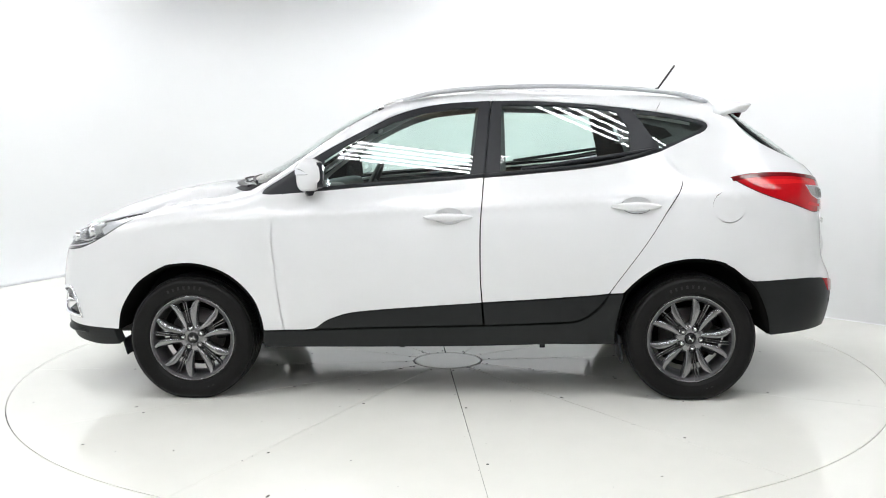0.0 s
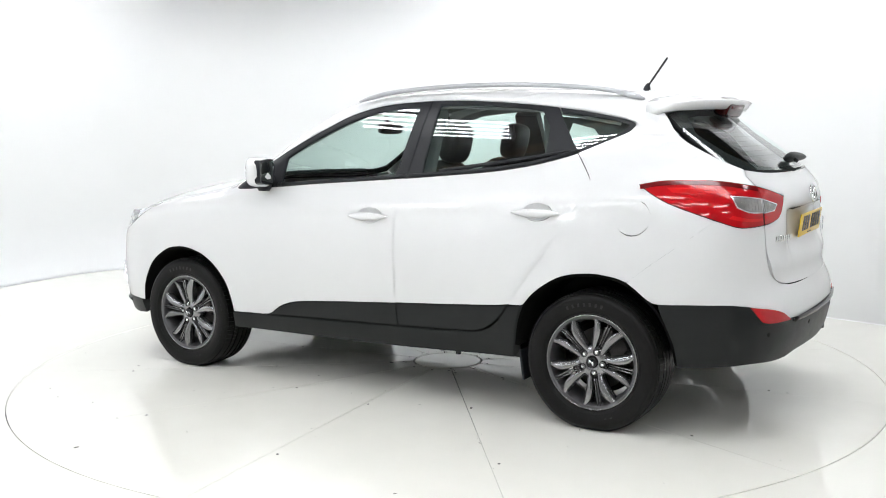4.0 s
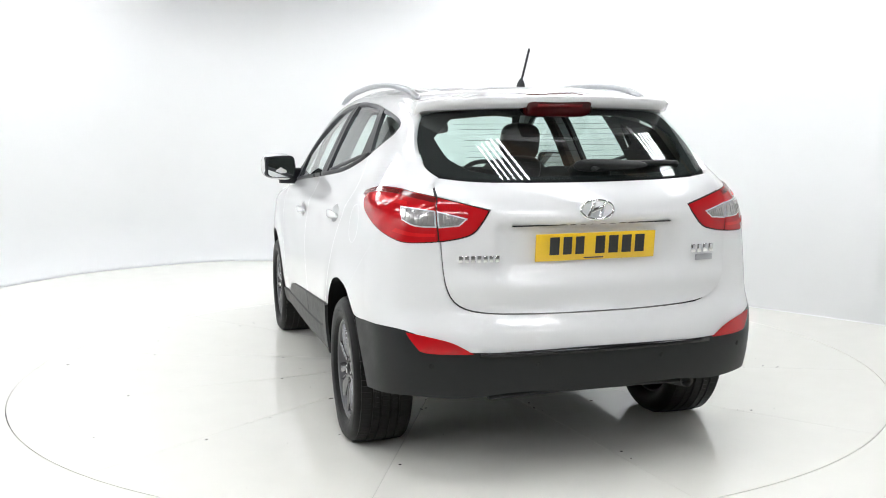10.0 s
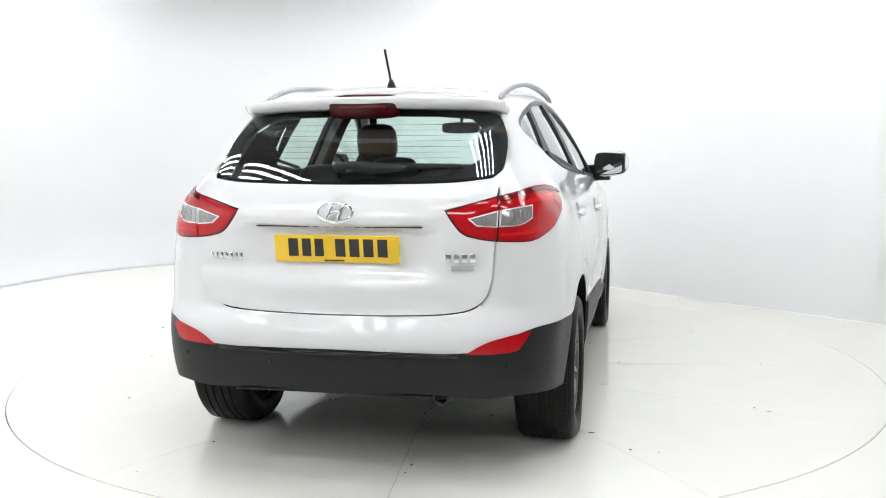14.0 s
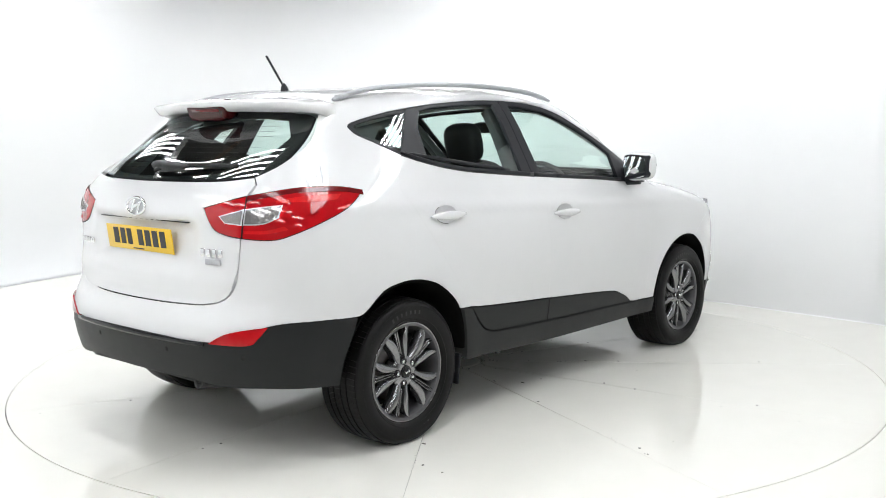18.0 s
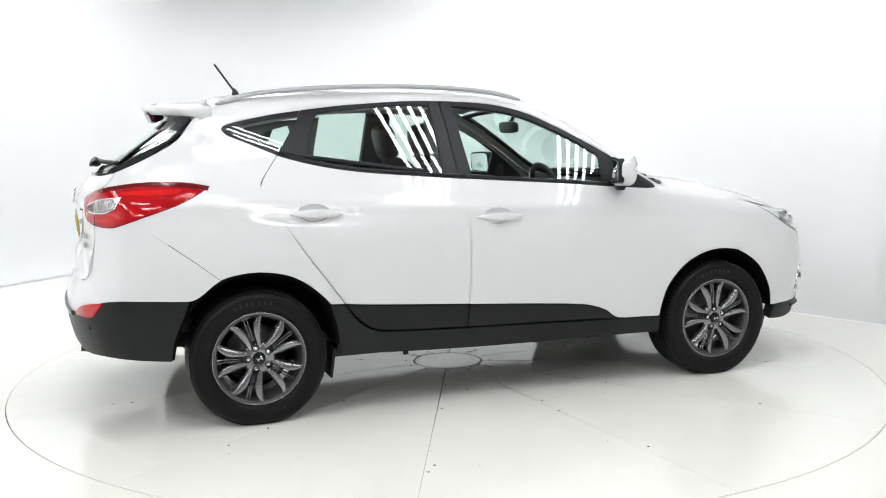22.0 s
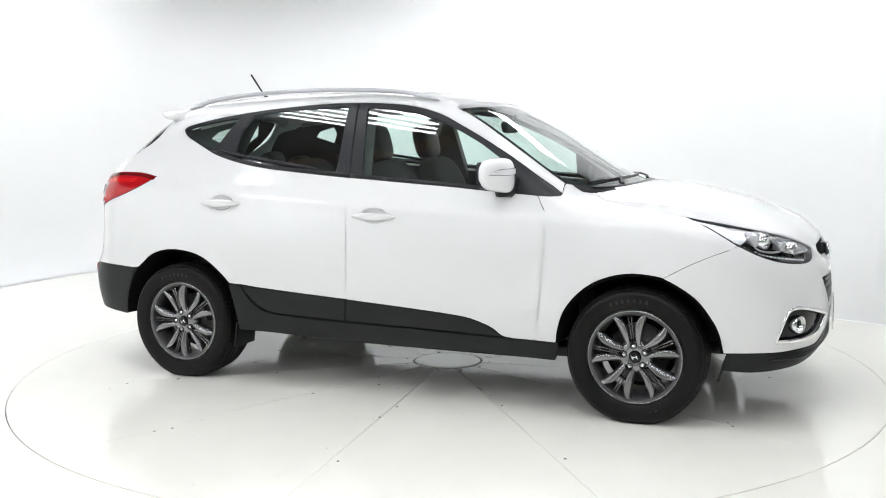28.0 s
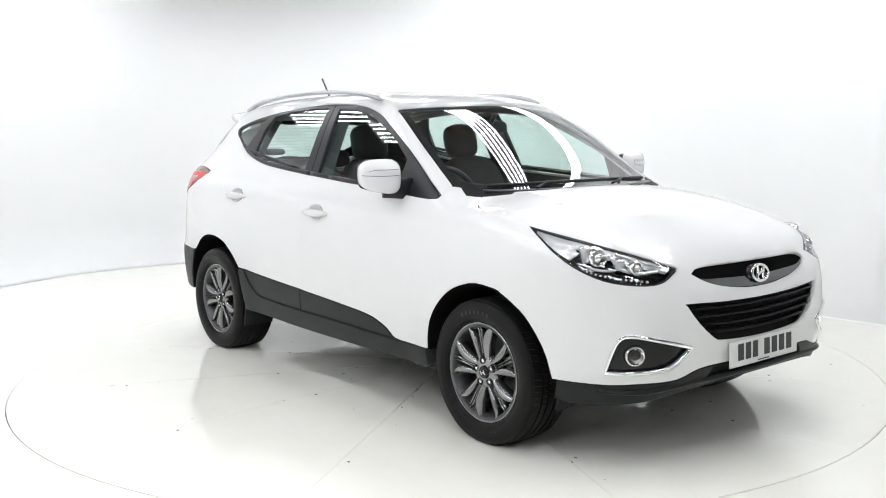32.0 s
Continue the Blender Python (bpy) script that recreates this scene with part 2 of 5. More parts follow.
def side_of(x, z):
    hi = 1 / (1 + np.exp(-(z - 1.1) / 0.06))
    w = SECTION(z) - (1 - hi) * TAPER_LOW(x) - hi * TAPER_HIGH(x)
    flare = 0.012 * (np.exp(-((np.hypot(x - 1.32, z - 0.325) - 0.40) / 0.11) ** 2)
                     + np.exp(-((np.hypot(x + 1.32, z - 0.325) - 0.40) / 0.11) ** 2))
    crease = 0.010 * bell(z, 1.0 + 0.045 * (0.5 - x), 0.035) * bell(x, -0.4, 1.3)
    haunch = 0.055 * bell(z, 1.13, 0.12) * bell(x, -1.7, 0.4)
    return w + flare + crease + haunch


def body(x, y, z):
    """Negative inside the body shell, zero on its skin."""
    x, y, z = (np.asarray(a, float) for a in (x, y, z))
    y = np.abs(y)
    xs = x + 0.16 * y * y * bell(x, 0.75, 0.6)
    top = z - (TOP(xs) - 0.085 * y * y - (0.04 + 0.06 * bell(x, 1.7, 0.5)) * y ** 4)
    rear = TAIL(z) + 0.15 * y ** 2 + 0.35 * y ** 6 - x
    front = x - (NOSE(z) - 0.11 * y ** 2 - 0.6 * y ** 6)
    f = smax((y - side_of(x, z)), top * 0.92, 0.05)
    f = smax(f, rear * 0.9, 0.09)
    return smax(f, front * 0.9, 0.08)


def skin(origin, way, reach=(0.0, 3.0)):
    """Where rays first meet the skin; origins and directions are rows."""
    o, d = np.atleast_2d(origin).astype(float), np.atleast_2d(way).astype(float)
    d = np.broadcast_to(d, o.shape)
    ts = np.linspace(reach[0], reach[1], 241)
    lo = np.full(len(o), float(reach[1]))
    hi = lo.copy()
    found = np.zeros(len(o), bool)
    last = body(*(o + d * ts[0]).T)
    for a, b in zip(ts[:-1], ts[1:]):
        now = body(*(o + d * b).T)
        new_hit = (~found) & (last > 0) & (now <= 0)
        lo[new_hit], hi[new_hit] = a, b
        found |= new_hit
        last = now
    for _ in range(30):
        m = (lo + hi) / 2
        out = body(*(o + d * m[:, None]).T) > 0
        lo, hi = np.where(out, m, lo), np.where(out, hi, m)
    return o + d * lo[:, None], found


def slope(p):
    """Outward unit normals of the skin at the rows of p."""
    h = 1e-4
    x, y, z = p.T
    g = np.stack([body(x + h, y, z) - body(x - h, y, z), body(x, y + h, z) - body(x, y - h, z), body(x, y, z + h) - body(x, y, z - h)], 1)
    return g / np.maximum(np.linalg.norm(g, axis=1), 1e-9)[:, None]


def top_at(x, y):
    """The skin point over (x, y)."""
    q, _ = skin([[x, y, 2.2]], [[0, 0, -1]], (0, 2.0))
    return tuple(q[0])


AXES = {"nose": 1.15, "tail": -1.15}


def flatten(pts, mode):
    """Control points to the plane in which a panel is cut: side (x, z), top (x, y), nose and tail: wrapped round an upright axis."""
    if mode in ("side", "top"):
        return [(p[0], p[1]) for p in pts]
    out = []
    for x, y, z in pts:
        a = math.atan2(y, abs(x - AXES[mode])) if (x - AXES[mode]) * (1 if mode == "nose" else -1) > 0 else math.pi - math.atan2(y, abs(x - AXES[mode]))
        out.append((a * 0.9, z))
    return out


def raise_up(uv, mode):
    uv = np.asarray(uv, float)
    z0 = np.zeros(len(uv))
    if mode == "side":
        o = np.stack([uv[:, 0], z0 + 1.5, uv[:, 1]], 1)
        return skin(o, [[0, -1, 0]], (0, 1.45))
    if mode == "top":
        o = np.stack([uv[:, 0], uv[:, 1], z0 + 2.2], 1)
        return skin(o, [[0, 0, -1]], (0, 2.0))
    sgn = 1 if mode == "nose" else -1
    d = np.stack([sgn * np.cos(uv[:, 0] / 0.9), np.sin(uv[:, 0] / 0.9), z0], 1)
    o = np.stack([z0 + AXES[mode], z0, uv[:, 1]], 1) + d * 1.6
    return skin(o, -d, (0, 1.55))


def on_side(pts):
    """Side outline points (x, z) as points of the skin."""
    return [tuple(q) for q in raise_up(pts, "side")[0]]


def inside(pt, poly):
    x, y = pt
    c = False
    n = len(poly)
    for i in range(n):
        x1, y1 = poly[i]
        x2, y2 = poly[i - 1]
        if (y1 > y) != (y2 > y) and x < (x2 - x1) * (y - y1) / (y2 - y1) + x1:
            c = not c
    return c


def area2(poly):
    return sum(poly[i - 1][0] * poly[i][1] - poly[i][0] * poly[i - 1][1] for i in range(len(poly)))


def inset(poly, g):
    if not g:
        return poly
    s = 1 if area2(poly) > 0 else -1
    n = len(poly)
    out = []
    for i in range(n):
        a, b, c = Vector(poly[i - 1]), Vector(poly[i]), Vector(poly[(i + 1) % n])
        n1 = Vector((-(b - a).y, (b - a).x)).normalized() * s
        n2 = Vector((-(c - b).y, (c - b).x)).normalized() * s
        m = n1 + n2
        m = m / max(m.length_squared / 2, 0.5)
        out.append(tuple(b + m * g))
    return out


def refine(poly, step):
    out = []
    n = len(poly)
    for i in range(n):
        a, b = Vector(poly[i]), Vector(poly[(i + 1) % n])
        k = max(1, int((b - a).length / step + 0.5))
        out += [tuple(a.lerp(b, j / k)) for j in range(k)]
    return out


def rounded(pts, per=4, keep=()):
    """A closed smooth outline; corners whose number is in keep stay sharp."""
    n = len(pts)
    out = []
    for i in range(n):
        p1, p2 = Vector(pts[i]), Vector(pts[(i + 1) % n])
        p0 = p1 if i in keep else Vector(pts[i - 1])
        p3 = p2 if (i + 1) % n in keep else Vector(pts[(i + 2) % n])
        for j in range(per):
            t = j / per
            out.append(tuple(0.5 * ((2 * p1) + (p2 - p0) * t + (2 * p0 - 5 * p1 + 4 * p2 - p3) * t * t + (3 * p1 - p0 - 3 * p2 + p3) * t ** 3)))
    return out


def soften(poly, per=3, closed=True, limit=38):
    """Rounds an outline through its points, but keeps its sharp corners."""
    n = len(poly)
    P = [Vector(p) for p in poly]
    sharp = []
    for i in range(n):
        a, b = P[i] - P[i - 1], P[(i + 1) % n] - P[i]
        sharp.append((not closed and i in (0, n - 1)) or a.length < 1e-6 or b.length < 1e-6 or math.degrees(abs(a.angle(b))) > limit)
    out = []
    for i in range(n if closed else n - 1):
        j = (i + 1) % n
        p1, p2 = P[i], P[j]
        L = (p2 - p1).length
        t1 = (p2 - p1) if sharp[i] else (p2 - P[i - 1]).normalized() * L
        t2 = (p2 - p1) if sharp[j] else (P[(j + 1) % n] - p1).normalized() * L
        k = per if L > 0.025 else 1
        for m in range(k):
            t = m / k
            out.append(tuple((2 * t ** 3 - 3 * t * t + 1) * p1 + (t ** 3 - 2 * t * t + t) * t1 + (3 * t * t - 2 * t ** 3) * p2 + (t ** 3 - t * t) * t2))
    if not closed:
        out.append(tuple(P[-1]))
    return out


SHEETS = {}


def settle(q, nrm, mode, sheet):
    """Lays points of a pane on one even, gently bowed sheet; gives the points and their normals."""
    a, b, d = {"side": (0, 2, 1), "top": (0, 1, 2), "tail": (2, 1, 0)}[mode]
    mid = {"side": -0.3, "top": 0.7, "tail": 1.36}[mode]

    def terms(u, v):
        u = u - mid
        if mode == "side":
            w = v - 1.3
            return np.stack([u * 0 + 1, u, w, u * u, u * w, w * w], 1)
        if mode == "top":
            return np.stack([u * 0 + 1, u, u * u, u ** 3, v * v, v ** 4, u * v * v], 1)
        return np.stack([u * 0 + 1, u, u * u, v * v, v ** 4], 1)
    if sheet not in SHEETS:
        SHEETS[sheet] = np.linalg.lstsq(terms(q[:, a], q[:, b]), q[:, d], rcond=None)[0]
    k = SHEETS[sheet]
    p = q.copy()
    p[:, d] = terms(q[:, a], q[:, b]) @ k
    h = 1e-3
    n = np.zeros_like(q)
    n[:, d] = 1
    n[:, a] = (terms(q[:, a] - h, q[:, b]) - terms(q[:, a] + h, q[:, b])) @ k / (2 * h)
    n[:, b] = (terms(q[:, a], q[:, b] - h) - terms(q[:, a], q[:, b] + h)) @ k / (2 * h)
    n /= np.linalg.norm(n, axis=1)[:, None]
    n *= np.sign(np.sum(n * nrm, 1))[:, None]
    return p, n


def panel(name, outline, mode, mat, parent, label="", holes=(), off=0.0, gap=0.0027, depth=0.025, step=0.04, mirror=False, sheet=""):
    """A piece of the skin inside an outline, with turned-in edges. off: metres proud of the skin, or a function of the flat point."""
    edge = refine(inset(soften(outline), gap), step * 0.6)
    rings = [edge] + [refine(inset(h, -gap), step * 0.6) for h in holes]
    pts, edges = [], []
    for r in rings:
        k = len(pts)
        pts += r
        edges += [(k + i, k + (i + 1) % len(r)) for i in range(len(r))]
    lo, hi = np.min(edge, 0), np.max(edge, 0)
    near = np.array(pts)
    for i, u in enumerate(np.arange(lo[0], hi[0], step)):
        for v in np.arange(lo[1] + (step / 2 if i % 2 else 0), hi[1], step):
            if np.min(np.hypot(near[:, 0] - u, near[:, 1] - v)) > step * 0.45 and inside((u, v), edge) and not any(inside((u, v), h) for h in rings[1:]):
                pts.append((float(u), float(v)))
    co, _, tri, *_ = delaunay_2d_cdt([Vector(p) for p in pts], edges, [], 0, 1e-6)
    co = [tuple(c) for c in co]
    faces = []
    for f in tri:
        c = (sum(co[i][0] for i in f) / 3, sum(co[i][1] for i in f) / 3)
        if inside(c, edge) and not any(inside(c, h) for h in rings[1:]):
            faces.append(tuple(f))
    q, ok = raise_up(co, mode)
    nrm = slope(q)
    lift = np.array([off(*c) for c in co]) if callable(off) else np.full(len(co), off)
    if sheet:
        q, nrm = settle(q, nrm, mode, sheet)
    q = q + nrm * lift[:, None]
    verts, normals, out = list(q), list(nrm), []
    for a, b, c in faces:
        up = np.dot(np.cross(q[b] - q[a], q[c] - q[a]), nrm[a] + nrm[b] + nrm[c])
        out.append((a, b, c) if up > 0 else (a, c, b))
    if depth:
        used = {}
        for f in out:
            for i in range(3):
                e = (f[i], f[(i + 1) % 3])
                used[e] = 1
        rim = {}
        for a, b in [e for e in used if (e[1], e[0]) not in used]:
            for i in (a, b):
                if i not in rim:
                    rim[i] = len(verts)
                    verts += [q[i], q[i] - nrm[i] * depth]
                    normals += [nrm[i], nrm[i]]
            out.append((rim[a], rim[a] + 1, rim[b] + 1, rim[b]))
    verts, normals = np.array(verts), np.array(normals)
    if mirror:
        verts, normals = verts * (1, -1, 1), normals * (1, -1, 1)
        out = [f[::-1] for f in out]
    smooth_n = normals if callable(off) is False else None
    return part(name, mesh_of(name, verts, out, True, smooth_n), mat, parent, label)

# ---- the studio ----
def wall_strip(name, plan, height, mat, cove, thick=0.12):
    """An upright wall along a line on the floor; cove gives the radius of its rounded foot at each point."""
    pts = [Vector((x, y, 0)) for x, y in plan]
    verts, faces = [], []
    for i, p in enumerate(pts):
        c = cove[i]
        prof = [(c - c * math.sin(math.pi / 12 * j), c - c * math.cos(math.pi / 12 * j)) for j in range(7)]
        prof += [(0, height * 0.5), (0, height), (-thick, height), (-thick, 0)]
        k = len(prof)
        t = (pts[min(i + 1, len(pts) - 1)] - pts[max(i - 1, 0)]).normalized()
        n = Vector((-t.y, t.x, 0))
        verts += [p + n * a + Vector((0, 0, z)) for a, z in prof]
    for i in range(len(pts) - 1):
        for j in range(k):
            faces.append((i * k + j, i * k + (j + 1) % k, (i + 1) * k + (j + 1) % k, (i + 1) * k + j))
    faces += [tuple(range(k)), tuple((len(pts) - 1) * k + j for j in range(k))[::-1]]
    ob = part(name, mesh_of(name, verts, faces), mat)
    return tagged(ob, kind="structure")


TABLE_R, RING_GAP = 2.506, 0.0058
fl = lathe("floor", [(TABLE_R + RING_GAP, -0.05), (TABLE_R + RING_GAP, -0.001), (TABLE_R + RING_GAP + 0.001, 0.0), (TABLE_R + RING_GAP + 0.003, 0.0), (4.0, 0.0), (14.0, 0.0)], 192, "z")
tagged(part("floor", fl, FLOOR), "white semi-gloss painted studio floor around the turntable", "floor", kind="structure")
pit = lathe("pit", [(0.0, -0.05), (TABLE_R + 0.1, -0.05)], 96, "z")
tagged(part("turntable_pit", pit, DARK), "dark shallow pit under the turntable", "floor", kind="structure")

back = smooth_path([(3.15, 0.95, 0), (1.6, 2.63, 0), (0.20, 4.14, 0), (-0.45, 4.74, 0), (-1.3, 5.12, 0), (-2.6, 5.2, 0), (-3.63, 4.6, 0), (-4.3, 3.8, 0), (-4.9, 2.2, 0), (-5.2, 0, 0), (-5.4, -3.0, 0), (-5.5, -5.6, 0)], 8)
foot = [0.012 + 0.45 * min(1.0, max(0.0, (0.35 - p.x) / 0.7)) for p in back]
tagged(wall_strip("wall_back", [(p.x, p.y) for p in back], 3.2, WALL, foot), "white curved studio back wall with a coved foot", "wall")
tagged(wall_strip("wall_side", [(6.2, -5.6), (6.1, -2.35), (3.15, 0.95)], 3.2, WALL, [0.012] * 3), "white flat studio side wall", "wall")


def hall_wall(name, a, b):
    bm = box((Vector(b) - Vector(a)).length, 0.2, 5.6, 0)
    c = (Vector(a) + Vector(b)) / 2
    d = Vector(b) - Vector(a)
    ob = part(name, bm, HALL, at=pose(c.x, c.y, 2.8, 0, 0, math.degrees(math.atan2(d.y, d.x))))
    return tagged(ob, "dim plain wall of the hall behind the studio", "wall", kind="structure")


hall_wall("wall_south", (-9, -11), (9, -11))
hall_wall("wall_east", (9, -11), (9, 8))
hall_wall("wall_north", (9, 8), (-9, 8))
hall_wall("wall_west", (-9, 8), (-9, -11))
roof = box(18.4, 19.4, 0.15, 0, (0, -1.5, 5.6))
tagged(part("ceiling", roof, STEEL), "dark steel sheet roof of the hall", "ceiling", kind="structure")
beam_mesh = None
for i in range(8):
    ob = part("roof_beam", beam_mesh or box(18.0, 0.16, 0.26, 0.01), TIMBER if not beam_mesh else None, at=pose(0, -10 + 2.4 * i, 5.35))
    beam_mesh = ob.data
    tagged(ob, "brown timber roof beam under the dark roof", "beam", "roof beams", "structure")


def tube_light():
    """A hanging ceiling unit of five long tubes on two cross bars."""
    e = new("tube_light")
    tube = None
    for i in range(5):
        m = tube or sweep("tube", [(-0.74, 0, 0), (0.74, 0, 0)], round_section(0.017, 0.017, 10, 1.0))
        o = part("tube", m, TUBE if tube is None else None, e, at=pose(0, -0.18 + 0.09 * i, 0))
        tube = o.data
    for x in (-0.755, 0.755):
        part("end_bar", box(0.03, 0.44, 0.05, 0.006, (x, 0, 0.004)), BATTEN, e)
        part("hanger", sweep("hanger", [(x, 0, 0.02), (x, 0, 2.10)], round_section(0.008, 0.008, 6, 1.0), up=(0, 1, 0)), STEEL, e)
    part("cross_bar", box(1.48, 0.03, 0.03, 0.004, (0, 0, 0.045)), STEEL, e)
    return tagged(e, "hanging ceiling light with five lit white tubes", "ceiling light", "tube lights")


# several units near the back and left walls are unseen additions that brighten them
LIGHTS = [(0.95, -1.68, -50), (2.2, -0.42, -45), (2.95, -1.75, -50), (-0.42, -2.60, -22), (-1.95, -1.05, -42), (0.92, 1.08, -53), (-3.2, 0.5, -52), (-2.4, -3.8, 0), (1.95, -2.85, -48),
          (0.1, -4.4, 0), (-2.3, 2.2, -50), (-4.0, -2.2, 80), (-0.36, 2.7, -50), (-1.6, 2.8, -50), (-3.2, 3.2, 50), (-3.7, 1.9, -55), (-1.8, -5.4, 0), (2.0, -5.2, 0), (-4.4, -4.4, 80), (-4.7, -3.2, 80), (-3.2, -7.2, 0), (0.0, -7.2, 0), (3.2, -7.2, 0),
          (-4.5, -6.6, 80), (1.72, 2.82, -46)]
first = tube_light()
first.matrix_basis = pose(LIGHTS[0][0], LIGHTS[0][1], 3.45, 0, 0, LIGHTS[0][2])
for x, y, r in LIGHTS[1:]:
    copy_thing(first, pose(x, y, 3.45, 0, 0, r))


# ---- the turntable ----
def sector_mesh(r0, r1, span, z0, z1, n=24):
    """A ring sector; the joint beside it narrows from the hub to the rim, where the paint has filled it."""
    radii = [r0 + (r1 - r0) * k / 8 for k in range(9)]
    verts, faces = [], []
    for r in radii:
        slit = (0.0034 - 0.0026 * min(1.0, (r - r0) / 1.5)) / r
        for i in range(n + 1):
            a = slit + (span - 2 * slit) * i / n
            verts.append((r * math.cos(a), r * math.sin(a), z1))
    m = n + 1
    for k in range(8):
        for i in range(n):
            faces.append((k * m + i, (k + 1) * m + i, (k + 1) * m + i + 1, k * m + i + 1))
    rim = list(range(m)) + [k * m + n for k in range(1, 9)] + [8 * m + i for i in range(n - 1, -1, -1)] + [k * m for k in range(7, 0, -1)]
    low = len(verts)
    verts += [(verts[i][0], verts[i][1], z0) for i in rim]
    for i in range(len(rim)):
        j = (i + 1) % len(rim)
        faces.append((rim[i], rim[j], low + j, low + i))
    return mesh_of("sector", verts, faces, False)


turntable = new("turntable")
tagged(turntable, "round white painted floor turntable in twelve sectors under the car", "turntable")
seg = None
for i in range(12):
    o = part("sector", seg or sector_mesh(0.2150, TABLE_R, radians(30), -0.03, 0.0), TABLE if seg is None else None, turntable, at=pose(0, 0, 0, 0, 0, 6.3 + 30 * i))
    seg = o.data
part("hub_cover", lathe("hub_cover", [(0.0, 0.0), (0.19, 0.0), (0.2035, 0.0), (0.2045, -0.001), (0.2045, -0.006), (0.2045, -0.03)], 64, "z"), TABLE, turntable)
bolt = None
for i in range(12):
    for r in (0.26, 1.05, 1.9):
        if bolt is None:
            bolt = lathe("bolt", [(0.0, 0.0012), (0.006, 0.0012), (0.007, 0.0)], 8, "z")
        a = radians(6.3 + 30 * i + (3.5 if r < 0.5 else 1.2))
        part("screw_head", bolt, UNDER if not bolt.materials else None, turntable, at=pose(r * math.cos(a), r * math.sin(a), 0.0005))


def grit():
    """Flakes of chipped paint and grit, thickest along the joints near the hub."""
    rng = random.Random(7)
    verts, faces = [], []
    for k in range(150):
        if k < 110:
            r = 0.22 + 1.9 * rng.random() ** 1.6
            a = radians(6.3 + 30 * rng.randrange(12)) + rng.gauss(0, 0.012) / r * (1 if rng.random() < 0.7 else 6)
        else:
            r, a = 2.4 * math.sqrt(rng.random()), rng.uniform(0, 2 * math.pi)
        size = 0.0018 + 0.0052 * rng.random() ** 3
        n = rng.randrange(4, 7)
        turn, long = rng.uniform(0, 6.3), rng.uniform(1, 2.6)
        c = (r * math.cos(a), r * math.sin(a))
        b = len(verts)
        for z, f in ((0.0004, 1.0), (0.0004 + size * 0.35, 0.7)):
            for i in range(n):
                t = 2 * math.pi * i / n
                u, v = size * f * long * math.cos(t), size * f * math.sin(t) * rng.uniform(0.6, 1.1)
                verts.append((c[0] + u * math.cos(turn) - v * math.sin(turn), c[1] + u * math.sin(turn) + v * math.cos(turn), z))
        faces.append(tuple(b + n + i for i in range(n)))
        faces += [(b + i, b + (i + 1) % n, b + n + (i + 1) % n, b + n + i) for i in range(n)]
    tagged(part("paint_flakes", mesh_of("paint_flakes", verts, faces, False), GRIT, turntable, "dark grey flakes and grit on the turntable"), kind="stuff")


grit()

# ---- the car: outlines of its panels ----
car = new("car")
tagged(car, "white five-door compact SUV with black lower cladding on the turntable", "car")

ARCH_F = [(1.73, 0.372), (1.708, 0.47), (1.665, 0.55), (1.60, 0.63), (1.515, 0.688), (1.43, 0.725), (1.31, 0.735), (1.20, 0.715), (1.11, 0.675), (1.03, 0.61), (0.97, 0.53), (0.94, 0.44), (0.93, 0.37)]
ARCH_R = [(-0.925, 0.37), (-0.94, 0.47), (-0.97, 0.56), (-1.01, 0.62), (-1.09, 0.685), (-1.18, 0.73), (-1.32, 0.752), (-1.44, 0.74), (-1.53, 0.70), (-1.60, 0.645), (-1.66, 0.57), (-1.71, 0.45), (-1.73, 0.35)]
DOOR_FRONT = [(0.82, 1.095), (0.845, 1.05), (0.862, 1.02), (0.872, 0.93), (0.872, 0.84), (0.865, 0.75), (0.852, 0.60), (0.838, 0.48), (0.82, 0.372)]
SEAM_B = [(-0.240, 1.172), (-0.23, 1.04), (-0.222, 0.93), (-0.22, 0.78), (-0.222, 0.63), (-0.23, 0.52), (-0.24, 0.40)]
DOOR_REAR = [(-1.18, 1.305), (-1.23, 1.24), (-1.268, 1.185), (-1.276, 1.15), (-1.252, 1.09), (-1.18, 0.98), (-1.09, 0.84), (-0.95, 0.65), (-0.89, 0.567)]
CLAD_TOP_F = [(0.66, 0.379), (0.60, 0.42), (0.52, 0.452), (0.46, 0.467), (0.37, 0.478), (0.22, 0.49), (0.08, 0.50), (-0.23, 0.52)]
CLAD_TOP_R = [(-0.23, 0.52), (-0.52, 0.537), (-0.81, 0.557), (-0.89, 0.567)]
DOOR_CURL = [(-0.89, 0.567), (-0.84, 0.50), (-0.79, 0.455), (-0.73, 0.425), (-0.66, 0.415), (-0.24, 0.40)]
BELT_F = [(-0.24, 1.172), (0.07, 1.15), (0.37, 1.13), (0.58, 1.112), (0.82, 1.094)]
BELT_R = [(-0.24, 1.172), (-0.37, 1.182), (-0.67, 1.207), (-0.81, 1.222), (-0.96, 1.247), (-1.08, 1.275), (-1.18, 1.305)]
DLO_TOP = [(0.935, 1.095), (0.925, 1.12), (0.83, 1.18), (0.76, 1.225), (0.63, 1.305), (0.47, 1.392), (0.35, 1.452), (0.23, 1.508), (0.08, 1.55), (-0.07, 1.57), (-0.28, 1.58),
           (-0.47, 1.578), (-0.68, 1.565), (-0.86, 1.55), (-1.01, 1.532), (-1.16, 1.512), (-1.28, 1.49), (-1.38, 1.468), (-1.425, 1.452), (-1.437, 1.436), (-1.41, 1.405), (-1.33, 1.37), (-1.18, 1.305)]
